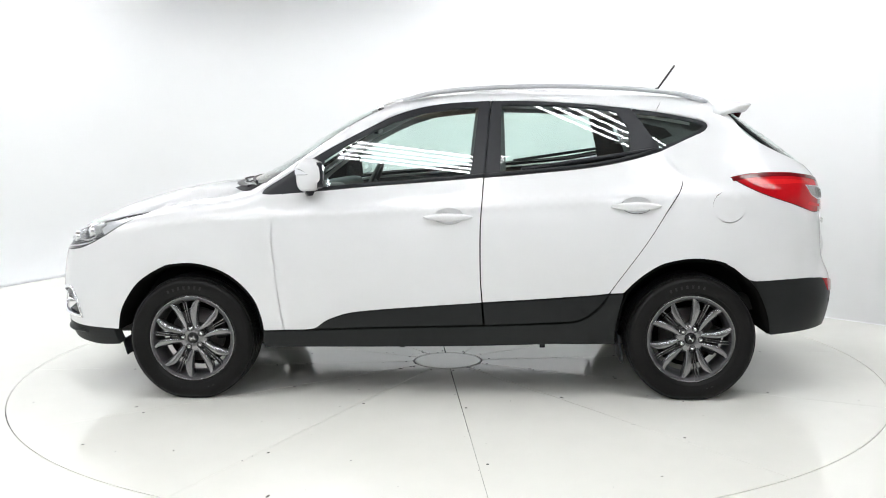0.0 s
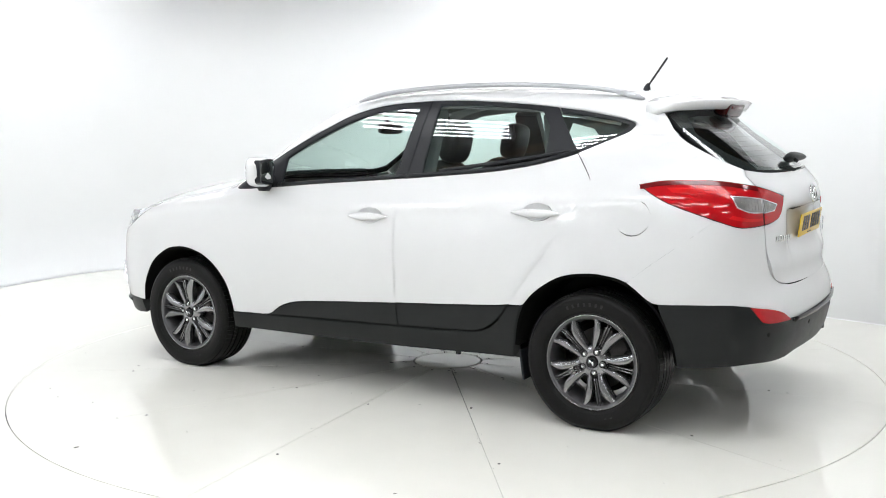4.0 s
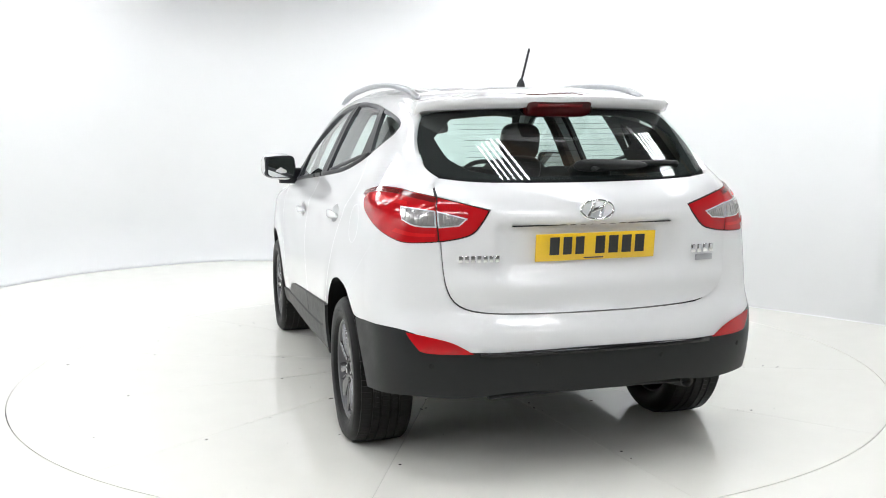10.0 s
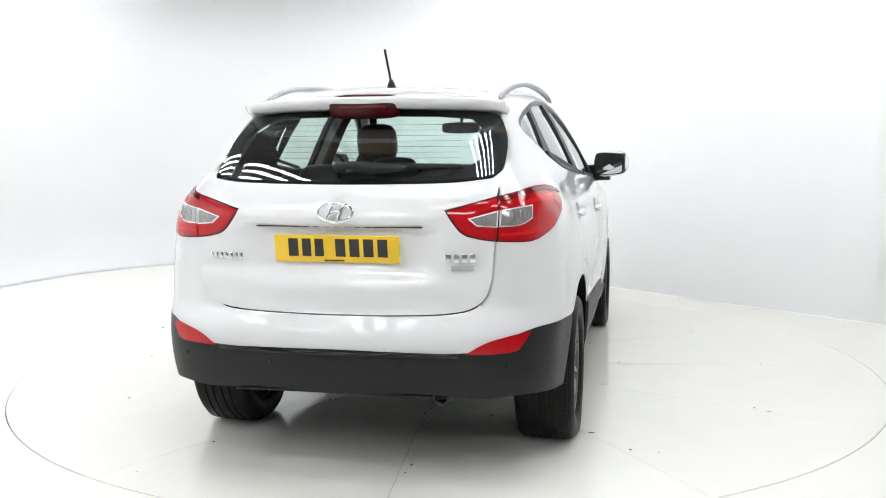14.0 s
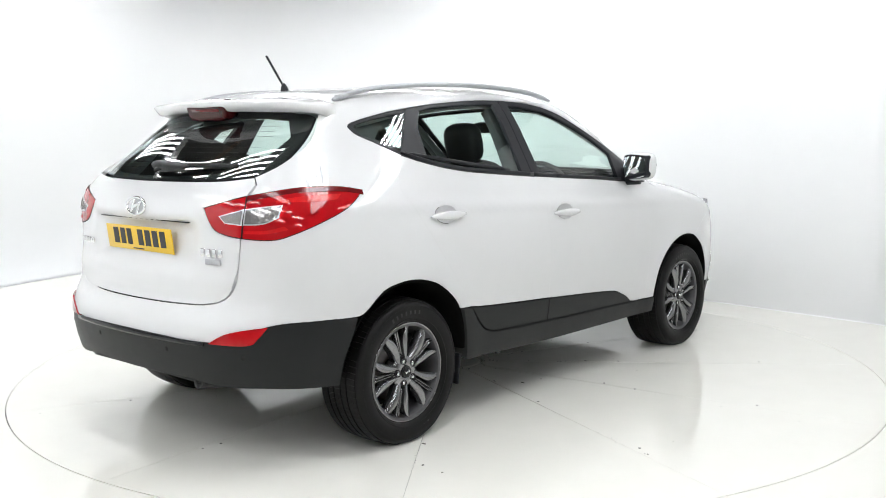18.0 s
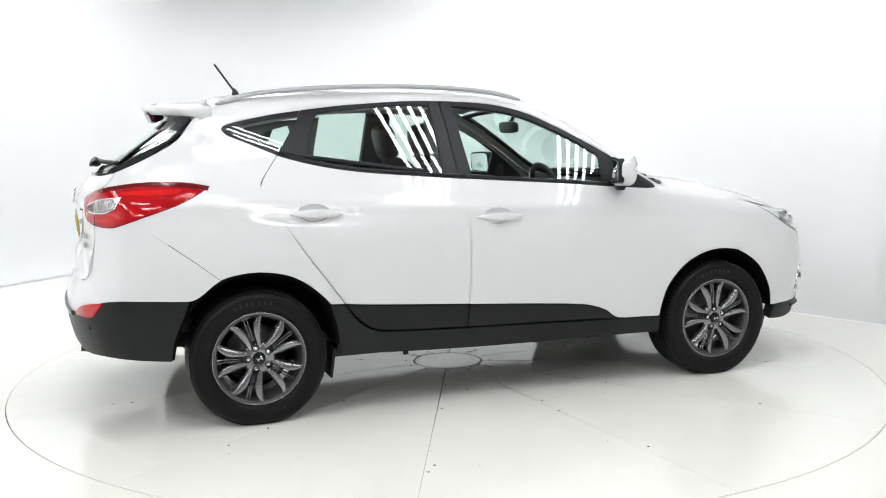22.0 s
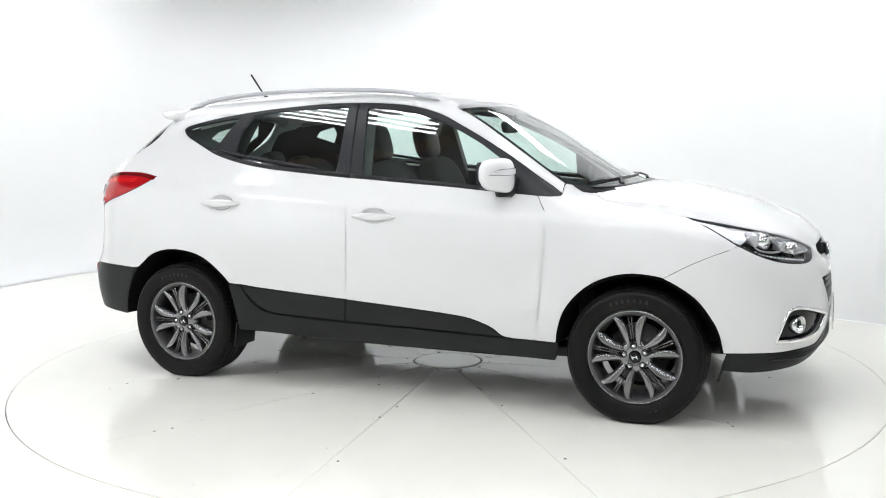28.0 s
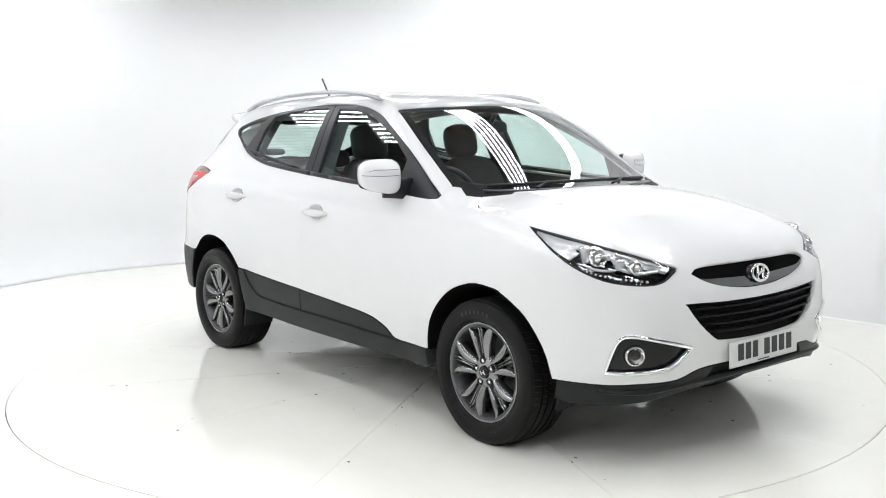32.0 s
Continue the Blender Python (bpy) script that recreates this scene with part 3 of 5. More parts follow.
GLASS_F = [(0.60, 1.135), (0.605, 1.272), (0.47, 1.358), (0.35, 1.42), (0.23, 1.472), (0.08, 1.518), (-0.07, 1.538), (-0.215, 1.548), (-0.17, 1.192)]
GLASS_R = [(-0.34, 1.555), (-0.47, 1.555), (-0.68, 1.545), (-0.86, 1.53), (-0.945, 1.515), (-1.005, 1.43), (-1.015, 1.27), (-0.81, 1.24), (-0.67, 1.226), (-0.33, 1.205)]
GLASS_Q = [(-1.01, 1.51), (-1.16, 1.492), (-1.28, 1.472), (-1.38, 1.45), (-1.41, 1.436), (-1.375, 1.405), (-1.27, 1.36), (-1.175, 1.325)]
PILLAR_C = [(-1.03, 1.530), (-1.18, 1.305)]

ROOF_EDGE = curve([(-1.6, 0.53), (-1.3, 0.555), (-0.6, 0.57), (0.1, 0.575), (0.33, 0.605), (0.54, 0.655), (0.81, 0.70), (0.93, 0.72)])
ROOF_XS = [0.93, 0.81, 0.7, 0.54, 0.42, 0.33, 0.2, 0.05, -0.2, -0.5, -0.8, -1.05, -1.2]


def edge3(x):
    return top_at(x, float(ROOF_EDGE(x)))


HOOD_SIDE = [(1.05, 0.61), (1.10, 0.70), (1.17, 0.762), (1.26, 0.800), (1.38, 0.803), (1.51, 0.792)]
LAMP_TOP = [(1.52, 0.79), (1.70, 0.755), (1.82, 0.715), (1.93, 0.66), (2.02, 0.58), (2.085, 0.485)]
HOOD_NOSE = [(2.105, 0.44), (2.108, 0.35), (2.118, 0.18), (2.122, 0.0)]
LAMP_LOW = [(2.100, 0.56, 0.803), (2.085, 0.625, 0.786), (2.02, 0.72, 0.789), (1.94, 0.785, 0.806), (1.86, 0.825, 0.838), (1.785, 0.845, 0.876), (1.65, 0.845, 0.958)]


def both(pts):
    """An outline's half and its mirror image."""
    return list(pts) + [(p[0], -p[1], *p[2:]) for p in reversed(pts) if abs(p[1]) > 1e-6]


def ellipse(cx, cz, a, b, n=28):
    return [(cx + a * math.cos(2 * math.pi * i / n), cz + b * math.sin(2 * math.pi * i / n)) for i in range(n)]


# ---- roof, bonnet, screens ----
roof_half = [(0.352, 0.0), (0.345, 0.25), (0.30, 0.60)] + [(x, float(ROOF_EDGE(x))) for x in (0.2, 0.05, -0.2, -0.5, -0.8, -1.05, -1.2, -1.35, -1.47)] + [(-1.49, 0.3), (-1.50, 0.0)]
panel("roof_panel", roof_half + [(x, -y) for x, y in reversed(roof_half) if y > 0], "top", PAINT, car, step=0.06)
hood_half = [(1.235, 0.0), (1.20, 0.30), (1.12, 0.50)] + HOOD_SIDE + LAMP_TOP + HOOD_NOSE
panel("bonnet", hood_half + [(x, -y) for x, y in reversed(hood_half) if y > 0], "top", PAINT, car, "white bonnet with raised edges", step=0.05)
ws_half = [(0.375, 0.0), (0.37, 0.30), (0.325, 0.60), (0.54, 0.65), (0.81, 0.695), (0.93, 0.712), (0.985, 0.665), (1.045, 0.605), (1.12, 0.495), (1.20, 0.295), (1.235, 0.0)]
WS = ws_half + [(x, -y) for x, y in reversed(ws_half) if y > 0]
ws_in = [(0.415, 0.0), (0.41, 0.30), (0.375, 0.555), (0.55, 0.61), (0.80, 0.652), (0.90, 0.655), (0.96, 0.60), (1.03, 0.46), (1.09, 0.25), (1.11, 0.0)]
WS_IN = ws_in + [(x, -y) for x, y in reversed(ws_in) if y > 0]
screen = panel("windscreen", WS, "top", SCREEN, car, "green tinted windscreen", off=-0.002, gap=0.003, depth=0.0, step=0.032, sheet="windscreen")
panel("windscreen_border", WS, "top", FRIT, screen, "black printed glass border", holes=[WS_IN], off=-0.012, step=0.05, depth=0.01, sheet="windscreen")

# ---- nose ----
lo_f = [(1.74, 0.825, 0.375), (1.96, 0.745, 0.375), (2.07, 0.68, 0.385), (2.15, 0.54, 0.39), (2.17, 0.42, 0.425), (2.19, 0.25, 0.43), (2.195, 0.0, 0.43)]
nose_top = [(*top_at(2.128, 0.0)[:2], 0.872), (2.125, 0.18, 0.87), (2.115, 0.35, 0.858), (2.110, 0.43, 0.845), (2.098, 0.49, 0.838)]
arch_n = on_side(ARCH_F[5::-1])
bump_half = nose_top + LAMP_LOW[:6] + on_side([(1.73, 0.851), (1.67, 0.828), (1.56, 0.777), (1.455, 0.718)]) + arch_n[1:] + lo_f[1:]


def wrapped(half, mode):
    f = flatten(half, mode)
    return f + [(-u, v) for u, v in reversed(f) if abs(u) > 1e-6]


def wrap_y(pts, mode):
    """Outline given as (y, z) on the nose or tail face."""
    s = 1 if mode == "nose" else -1
    out = []
    for y, z in pts:
        x = (float(NOSE(z)) - 0.11 * y * y - 0.6 * y ** 6) if mode == "nose" else (float(TAIL(z)) + 0.15 * y * y + 0.35 * y ** 6)
        out.append((x, y, z))
    return flatten(out, mode)


UPPER = wrap_y(rounded([(0.0, 0.860), (0.20, 0.858), (0.36, 0.848), (0.432, 0.818), (0.37, 0.785), (0.27, 0.757), (0.12, 0.737), (0.0, 0.733), (-0.12, 0.737), (-0.27, 0.757), (-0.37, 0.785), (-0.432, 0.818), (-0.36, 0.848), (-0.20, 0.858)], 3, (3, 11)), "nose")
LOWER = wrap_y(rounded([(0.0, 0.688), (0.25, 0.692), (0.475, 0.702), (0.485, 0.69), (0.425, 0.615), (0.345, 0.55), (0.29, 0.53), (0.15, 0.520), (0.0, 0.517), (-0.15, 0.520), (-0.29, 0.53), (-0.345, 0.55), (-0.425, 0.615), (-0.485, 0.69), (-0.475, 0.702), (-0.25, 0.692)], 3), "nose")
FOG = rounded([(0.785, 0.426), (0.775, 0.50), (0.757, 0.563), (0.72, 0.585), (0.62, 0.563), (0.475, 0.523), (0.545, 0.462), (0.62, 0.437)], 3, (0, 5))
FOG_L = wrap_y(FOG, "nose")
FOG_R = [(-u, v) for u, v in FOG_L]
bumper_f = panel("front_bumper", wrapped(bump_half, "nose"), "nose", PAINT, car, "white front bumper with a black lower lip", holes=[UPPER, LOWER, FOG_L, FOG_R], step=0.035, depth=0.014, gap=0.0005)

lip_half = [(2.195, 0.0, 0.428), (2.19, 0.25, 0.428), (2.17, 0.42, 0.423), (2.15, 0.54, 0.388), (2.07, 0.68, 0.383), (1.96, 0.745, 0.373), (1.74, 0.825, 0.373), (1.715, 0.82, 0.285),
            (1.84, 0.78, 0.275), (1.97, 0.72, 0.285), (2.08, 0.62, 0.305), (2.14, 0.4, 0.338), (2.16, 0.0, 0.348)]
panel("lower_lip", wrapped(lip_half, "nose"), "nose", CLAD, bumper_f, "black grained plastic lower lip", holes=[wrap_y([(-0.36, 0.376), (0.36, 0.376), (0.33, 0.418), (-0.33, 0.418)], "nose")], off=0.003, depth=0.06)
panel("intake", wrap_y([(-0.38, 0.370), (0.38, 0.370), (0.36, 0.422), (-0.36, 0.422)], "nose"), "nose", DARK, bumper_f, off=-0.06, depth=0)
splitter = smooth_path(both([(1.92, 0.765, 0.345), (2.055, 0.66, 0.347), (2.12, 0.45, 0.362), (2.152, 0.2, 0.369), (2.157, 0.0, 0.37)]), 5)
part("lip_edge", sweep("lip_edge", splitter, round_section(0.024, 0.012, 8)), CLAD, bumper_f)

panel("upper_grille", UPPER, "nose", LINER, bumper_f, "gloss black upper grille", off=-0.016, gap=-0.02, depth=0)
bar = wrap_y(rounded([(0.415, 0.812), (0.36, 0.796), (0.25, 0.790), (0.12, 0.785), (0.0, 0.783), (-0.12, 0.785), (-0.25, 0.790), (-0.36, 0.796), (-0.415, 0.812), (-0.37, 0.787), (-0.27, 0.76), (-0.12, 0.741), (0.0, 0.737), (0.12, 0.741), (0.27, 0.76), (0.37, 0.787)], 2, (0, 8)), "nose")
panel("grille_bar", bar, "nose", DARK_CHROME, bumper_f, "polished chrome bar across the upper grille", off=-0.008, gap=0, depth=0.02, step=0.02)
panel("lower_grille", LOWER, "nose", DARK, bumper_f, "black lower grille", off=-0.040, gap=-0.03, depth=0)
for z, w in ((0.665, 0.455), (0.630, 0.43), (0.594, 0.40), (0.560, 0.355)):
    path = []
    for i in range(15):
        y = -w + 2 * w * i / 14
        x = float(NOSE(z)) - 0.11 * y * y - 0.6 * y ** 6 - 0.016
        path.append((x, y, z + 0.04 * (y / w) ** 2 * 0.3))
    part("grille_slat", sweep("grille_slat", path, [(-0.03, -0.004), (0.008, -0.005), (0.011, 0.0), (0.008, 0.005), (-0.03, 0.003)]), SLAT, bumper_f)


def badge(parent, at, w=0.16, h=0.085):
    """A chrome oval ring with a leaning double bar in it."""
    ring = [(w / 2 * math.cos(2 * math.pi * i / 40), 0, h / 2 * math.sin(2 * math.pi * i / 40)) for i in range(40)]
    b = part("badge", sweep("badge", ring, round_section(0.0066, 0.006, 8, 1.0), up=(0, 1, 0), closed=True), CHROME, parent, "oval chrome badge", at=at)
    for pts in ([(-0.042, 0, -0.032), (-0.026, 0, 0.0), (-0.014, 0, 0.034)], [(0.014, 0, -0.034), (0.026, 0, 0.0), (0.042, 0, 0.032)], [(-0.03, 0, -0.010), (0.0, 0, 0.003), (0.03, 0, 0.010)]):
        path = smooth_path([(x * w / 0.16, y, z * h / 0.085) for x, y, z in pts], 5)
        part("badge_bar", sweep("badge_bar", path, round_section(0.0085, 0.0055, 8, 0.8), up=(0, 1, 0)), CHROME, b)
    return b


badge(bumper_f, pose(2.163, 0, 0.788, -15, 0, 90), 0.120, 0.070)
disc = lathe("badge_backing", [(0.0, 0.004), (0.048, 0.004), (0.062, 0.0), (0.066, -0.02)], 40)
part("badge_backing", disc, GLOSS_BLACK, bumper_f, at=pose(2.150, 0, 0.788, 15, 0, -90) @ Matrix.Diagonal((1, 1, 0.62, 1)))


def plate(name, parent, face, at, back=1):
    """A number plate; its characters are plain bars."""
    p = part(name, box(0.52, 0.006, 0.111, 0.0025), face, parent, ("yellow" if back else "white") + " number plate with dark bars", at=at)
    widths = [0.05, 0.045, 0.045, None, 0.05, 0.05, 0.05, 0.05]
    x = -0.205
    for w in widths:
        if w is None:
            x += 0.033
            continue
        part("bar", box(w * 0.82, 0.002, 0.072, 0.0, (x + w / 2, -0.0035, 0.006)), INK, p)
        x += w + 0.008
    part("maker_line", box(0.085, 0.002, 0.005, 0.0, (-0.01, -0.0035, -0.046)), INK, p)
    return p


plate("front_plate", bumper_f, PLATE_WHITE, pose(2.194, 0, 0.459, -2, 0, 90), 0)


def fog_lamp(sgn):
    pod = panel("fog_pod", FOG_L if sgn > 0 else FOG_R, "nose", GLOSS_BLACK, bumper_f, "gloss black fog lamp pod", off=-0.014, gap=-0.004, depth=0)
    ring = [Vector(q) + Vector(n) * 0.004 for q, n in zip(*(lambda a: (a, slope(a)))(raise_up(FOG_L if sgn > 0 else FOG_R, "nose")[0]))]
    part("chrome_surround", sweep("chrome_surround", ring, round_section(0.009, 0.007, 8), up=(1, 0, 0), closed=True), CHROME, pod, "chrome fog lamp surround")
    m = pose(2.056, sgn * 0.706, 0.503, 0, 0, sgn * 30)
    part("lamp_ring", lathe("lamp_ring", [(0.031, -0.03), (0.034, 0.002), (0.038, 0.006), (0.041, 0.001), (0.041, -0.03)], 40), CHROME, pod, at=m @ pose(0, 0, 0, 0, 0, -90))
    part("lamp_bowl", lathe("lamp_bowl", [(0.0, -0.030), (0.012, -0.027), (0.024, -0.018), (0.033, -0.003)], 40), CHROME, pod, at=m @ pose(0, 0, 0, 0, 0, -90))
    part("lamp_glass", lathe("lamp_glass", [(0.0, 0.008), (0.020, 0.005), (0.034, -0.001)], 40), LENS, pod, at=m @ pose(0, 0, 0, 0, 0, -90))


def headlamp(sgn):
    top3 = [top_at(x, y) for x, y in LAMP_TOP]
    out = flatten(top3 + LAMP_LOW, "nose")
    mir = sgn < 0
    at = lambda *pts: flatten(pts, "nose")
    lamp = panel("headlamp", out, "nose", GLOSS_BLACK, car, "swept-back headlamp with chrome inner parts", off=lambda u, v: -0.045, gap=0.0, depth=0.0, step=0.03, mirror=mir)
    panel("lamp_edge", out, "nose", TRIM, lamp, holes=[inset(out, 0.006)], off=-0.002, gap=0.0006, depth=0.04, step=0.02, mirror=mir)
    tip = at((1.555, 0.787, 1.005), (1.68, 0.765, 0.985), (1.77, 0.765, 0.955), (1.82, 0.80, 0.915), (1.80, 0.835, 0.885), (1.74, 0.842, 0.915), (1.66, 0.835, 0.963))
    panel("tip_reflector", tip, "nose", BROW, lamp, "silvered corner reflector", off=-0.012, gap=0, depth=0.012, step=0.03, mirror=mir)
    brow = at((1.70, 0.755, 0.987), (1.82, 0.722, 0.957), (1.93, 0.660, 0.927), (2.02, 0.575, 0.885), (2.065, 0.505, 0.855), (2.064, 0.525, 0.838), (2.015, 0.600, 0.862), (1.93, 0.680, 0.895), (1.85, 0.728, 0.920), (1.77, 0.755, 0.948))
    panel("brow", brow, "nose", BROW, lamp, "bright brow along the lamp's upper edge", off=-0.010, gap=0, depth=0.02, step=0.025, mirror=mir)
    low = at((1.80, 0.838, 0.882), (1.87, 0.818, 0.846), (1.945, 0.780, 0.816), (2.02, 0.715, 0.801), (2.085, 0.620, 0.797), (2.083, 0.615, 0.812), (2.02, 0.708, 0.820), (1.955, 0.767, 0.836), (1.885, 0.805, 0.864), (1.825, 0.822, 0.897))
    panel("running_light", low, "nose", DARK_CHROME, lamp, "bright strip with a row of running lights", off=-0.016, gap=0, depth=0.02, step=0.02, mirror=mir)
    for k in range(14):
        f = k / 13
        p = raise_up(at((1.865 + 0.20 * f, 0.815 - 0.175 * f ** 1.3, 0.850 - 0.046 * f ** 0.6)), "nose")[0]
        q = Vector(p[0]) - Vector(slope(p)[0]) * 0.012
        part("diode", pillow("diode", 0.0062, 0.0045, 0.0036, 0.6, 10), BROW, lamp, at=pose(q.x, sgn * q.y, q.z, 0, 0, sgn * 40))
    for (x, y, z, r, yaw, mat) in ((1.885, 0.745, 0.892, 0.034, 20, MIRROR), (2.005, 0.652, 0.852, 0.026, 16, SILVERED)):
        m = pose(x, sgn * y, z, 0, 0, sgn * yaw) @ pose(0, 0, 0, 0, 0, -90)
        part("projector_shroud", lathe("projector_shroud", [(r * 0.80, 0.004), (r * 0.92, 0.016), (r * 1.10, 0.016), (r * 1.22, 0.006), (r * 1.30, -0.06)], 36), CHROME, lamp, at=m)
        part("projector_lens", lathe("projector_lens", [(0, 0.024), (r * 0.45, 0.020), (r * 0.70, 0.010), (r * 0.82, 0.0)], 32), mat, lamp, at=m)
    part("projector_box", box(0.07, 0.045, 0.066, 0.010), SILVERED, lamp, "silver projector housing", at=pose(1.835, sgn * 0.762, 0.902, 0, 6, sgn * 24))
    part("inner_box", box(0.055, 0.04, 0.045, 0.008), SILVERED, lamp, at=pose(1.952, sgn * 0.692, 0.868, 0, 8, sgn * 30))
    for pts, r in (([(1.925, 0.71, 0.902), (1.955, 0.706, 0.868), (1.985, 0.690, 0.842), (2.03, 0.640, 0.832), (2.068, 0.575, 0.838)], 0.0075), ([(1.935, 0.690, 0.905), (1.985, 0.650, 0.890), (2.03, 0.600, 0.868), (2.06, 0.545, 0.850)], 0.006), ([(1.845, 0.785, 0.872), (1.88, 0.782, 0.852), (1.925, 0.752, 0.842), (1.96, 0.72, 0.845)], 0.006)):
        part("chrome_wing", sweep("chrome_wing", smooth_path([(x - 0.006, sgn * y, z) for x, y, z in pts], 5), round_section(r * 1.5, r, 8)), SILVERED, lamp)
    panel("lens", inset(out, 0.005), "nose", LENS, lamp, "clear headlamp lens", off=0.0, gap=0, depth=0, step=0.04, mirror=mir)


for s in (1, -1):
    fog_lamp(s)
    headlamp(s)

# ---- tail ----
TL_TOP = [(-1.525, 0.815, 1.163), (-1.62, 0.81, 1.178), (-1.72, 0.79, 1.184), (-1.85, 0.745, 1.182), (-1.97, 0.67, 1.163), (-2.005, 0.637, 1.154)]
TL_TOP_IN = [(-2.005, 0.630, 1.153), (-2.04, 0.56, 1.135), (-2.077, 0.44, 1.102)]
TL_LOW_IN = [(-2.075, 0.465, 1.06), (-2.07, 0.505, 1.015), (-2.058, 0.57, 0.995), (-2.037, 0.630, 0.986)]
TL_LOW = [(-2.035, 0.637, 0.985), (-2.00, 0.71, 0.98), (-1.96, 0.765, 0.982), (-1.90, 0.805, 1.003), (-1.83, 0.838, 1.03), (-1.67, 0.85, 1.085), (-1.59, 0.845, 1.125)]
BUMP_TOP = [(-1.64, 0.89, 0.632), (-1.83, 0.87, 0.64), (-1.95, 0.82, 0.642), (-2.02, 0.77, 0.635), (-2.07, 0.69, 0.610), (-2.11, 0.61, 0.58), (-2.14, 0.53, 0.555), (-2.18, 0.25, 0.557), (-2.19, 0.0, 0.560)]
GATE_LOW = [(-2.15, 0.0, 0.690), (-2.13, 0.35, 0.694), (-2.095, 0.51, 0.708), (-2.072, 0.585, 0.745), (-2.055, 0.618, 0.82), (-2.045, 0.63, 0.92)]
REAR_GLASS = [(-1.60, 0.0, 1.522), (-1.585, 0.30, 1.517), (-1.57, 0.50, 1.505), (-1.56, 0.575, 1.488), (-1.64, 0.625, 1.39), (-1.80, 0.645, 1.30), (-1.875, 0.635, 1.262), (-1.925, 0.595, 1.238), (-1.99, 0.47, 1.222), (-2.02, 0.25, 1.216), (-2.035, 0.0, 1.214)]

bump_r = [(-2.15, 0.0, 0.690), (-2.13, 0.35, 0.694), (-2.095, 0.51, 0.708), (-2.072, 0.585, 0.745), (-2.055, 0.618, 0.82), (-2.045, 0.634, 0.98)] + TL_LOW[1:4] + on_side([(-1.87, 1.012), (-1.72, 0.895), (-1.58, 0.79), (-1.497, 0.722)]) + on_side(ARCH_R[8:10]) + BUMP_TOP
bumper_r = panel("rear_bumper", wrapped(bump_r, "tail"), "tail", PAINT, car, "white rear bumper over a black lower part", depth=0.03, gap=0.0004)
RB_LOW = [(-2.165, 0.0, 0.378), (-2.14, 0.36, 0.382), (-2.12, 0.48, 0.368), (-2.09, 0.58, 0.362), (-2.03, 0.73, 0.368), (-1.98, 0.78, 0.365), (-1.84, 0.85, 0.352), (-1.73, 0.87, 0.343)]
panel("lower_bumper", wrapped(RB_LOW + on_side([(-1.71, 0.45), (-1.66, 0.57), (-1.64, 0.625)]) + BUMP_TOP, "tail"), "tail", CLAD, bumper_r, "black grained plastic lower bumper", off=0.002, depth=0.06)
diff = [(-2.17, -0.5, 0.352), (-2.185, -0.25, 0.36), (-2.19, 0, 0.362), (-2.185, 0.25, 0.36), (-2.17, 0.5, 0.352)]
part("under_lip", sweep("under_lip", smooth_path([(x + 0.085, y * 0.9, z + 0.012) for x, y, z in diff], 5), round_section(0.03, 0.012, 8)), CLAD, bumper_r)
strip_line = wrap_y([(-0.50 + 0.05 * i, 0.549) for i in range(21)], "tail")
q = raise_up(strip_line, "tail")[0]
part("bumper_strip", sweep("bumper_strip", [Vector(a) + Vector(n) * 0.003 for a, n in zip(q, slope(q))], [(-0.010, -0.012), (0.006, -0.012), (0.008, 0.004), (-0.010, 0.006)]), GLOSS_BLACK, bumper_r, "gloss black strip along the bumper's upper edge")
for s in (1, -1):
    fog_r = wrap_y(rounded([(s * 0.765, 0.628), (s * 0.735, 0.58), (s * 0.695, 0.553), (s * 0.525, 0.550), (s * 0.60, 0.592), (s * 0.69, 0.616)], 3, (0, 3)), "tail")
    panel("reflector", fog_r, "tail", RED, bumper_r, "red rear fog lamp", off=0.007, gap=0, depth=0.02, step=0.03)
    for y in (0.68, 0.27):
        c = raise_up(wrap_y([(s * y, 0.50)], "tail"), "tail")[0][0]
        n = slope(np.array([c]))[0]
        part("parking_sensor", lathe("parking_sensor", [(0, 0.003), (0.009, 0.0025), (0.0115, 0.0)], 16), DARK, bumper_r, at=Matrix.Translation(c + n * 0.001) @ Vector(n).to_track_quat("Y", "Z").to_matrix().to_4x4())

gate_half = [(-2.04, 0.0, 1.208), (-2.025, 0.25, 1.21), (-1.995, 0.47, 1.216), (-1.93, 0.60, 1.232), (-1.955, 0.635, 1.20), (-2.0, 0.632, 1.155)] + TL_TOP_IN[1:] + TL_LOW_IN[:-1] + [(-2.037, 0.630, 0.986)] + GATE_LOW[::-1]


def ramp(d, w):
    return 1 / (1 + math.exp(-max(-40.0, min(40.0, d / w))))


def gate_relief(u, v):
    """The plate's hollow, the flared ledge over it and the bulge under it."""
    y = abs(u / 0.9 * 0.95)
    hollow = -0.026 * ramp(1.044 - v, 0.004) * ramp(v - 0.85, 0.03) * ramp(0.368 - y, 0.014)
    ledge = 0.010 * ramp(v - 1.044, 0.004) * ramp(1.105 - v, 0.022) * ramp(0.362 + 1.2 * max(0.0, v - 1.04) - y, 0.012)
    shelf = 0.012 * math.exp(-((v - 0.80) / 0.05) ** 2)
    return hollow + ledge + shelf


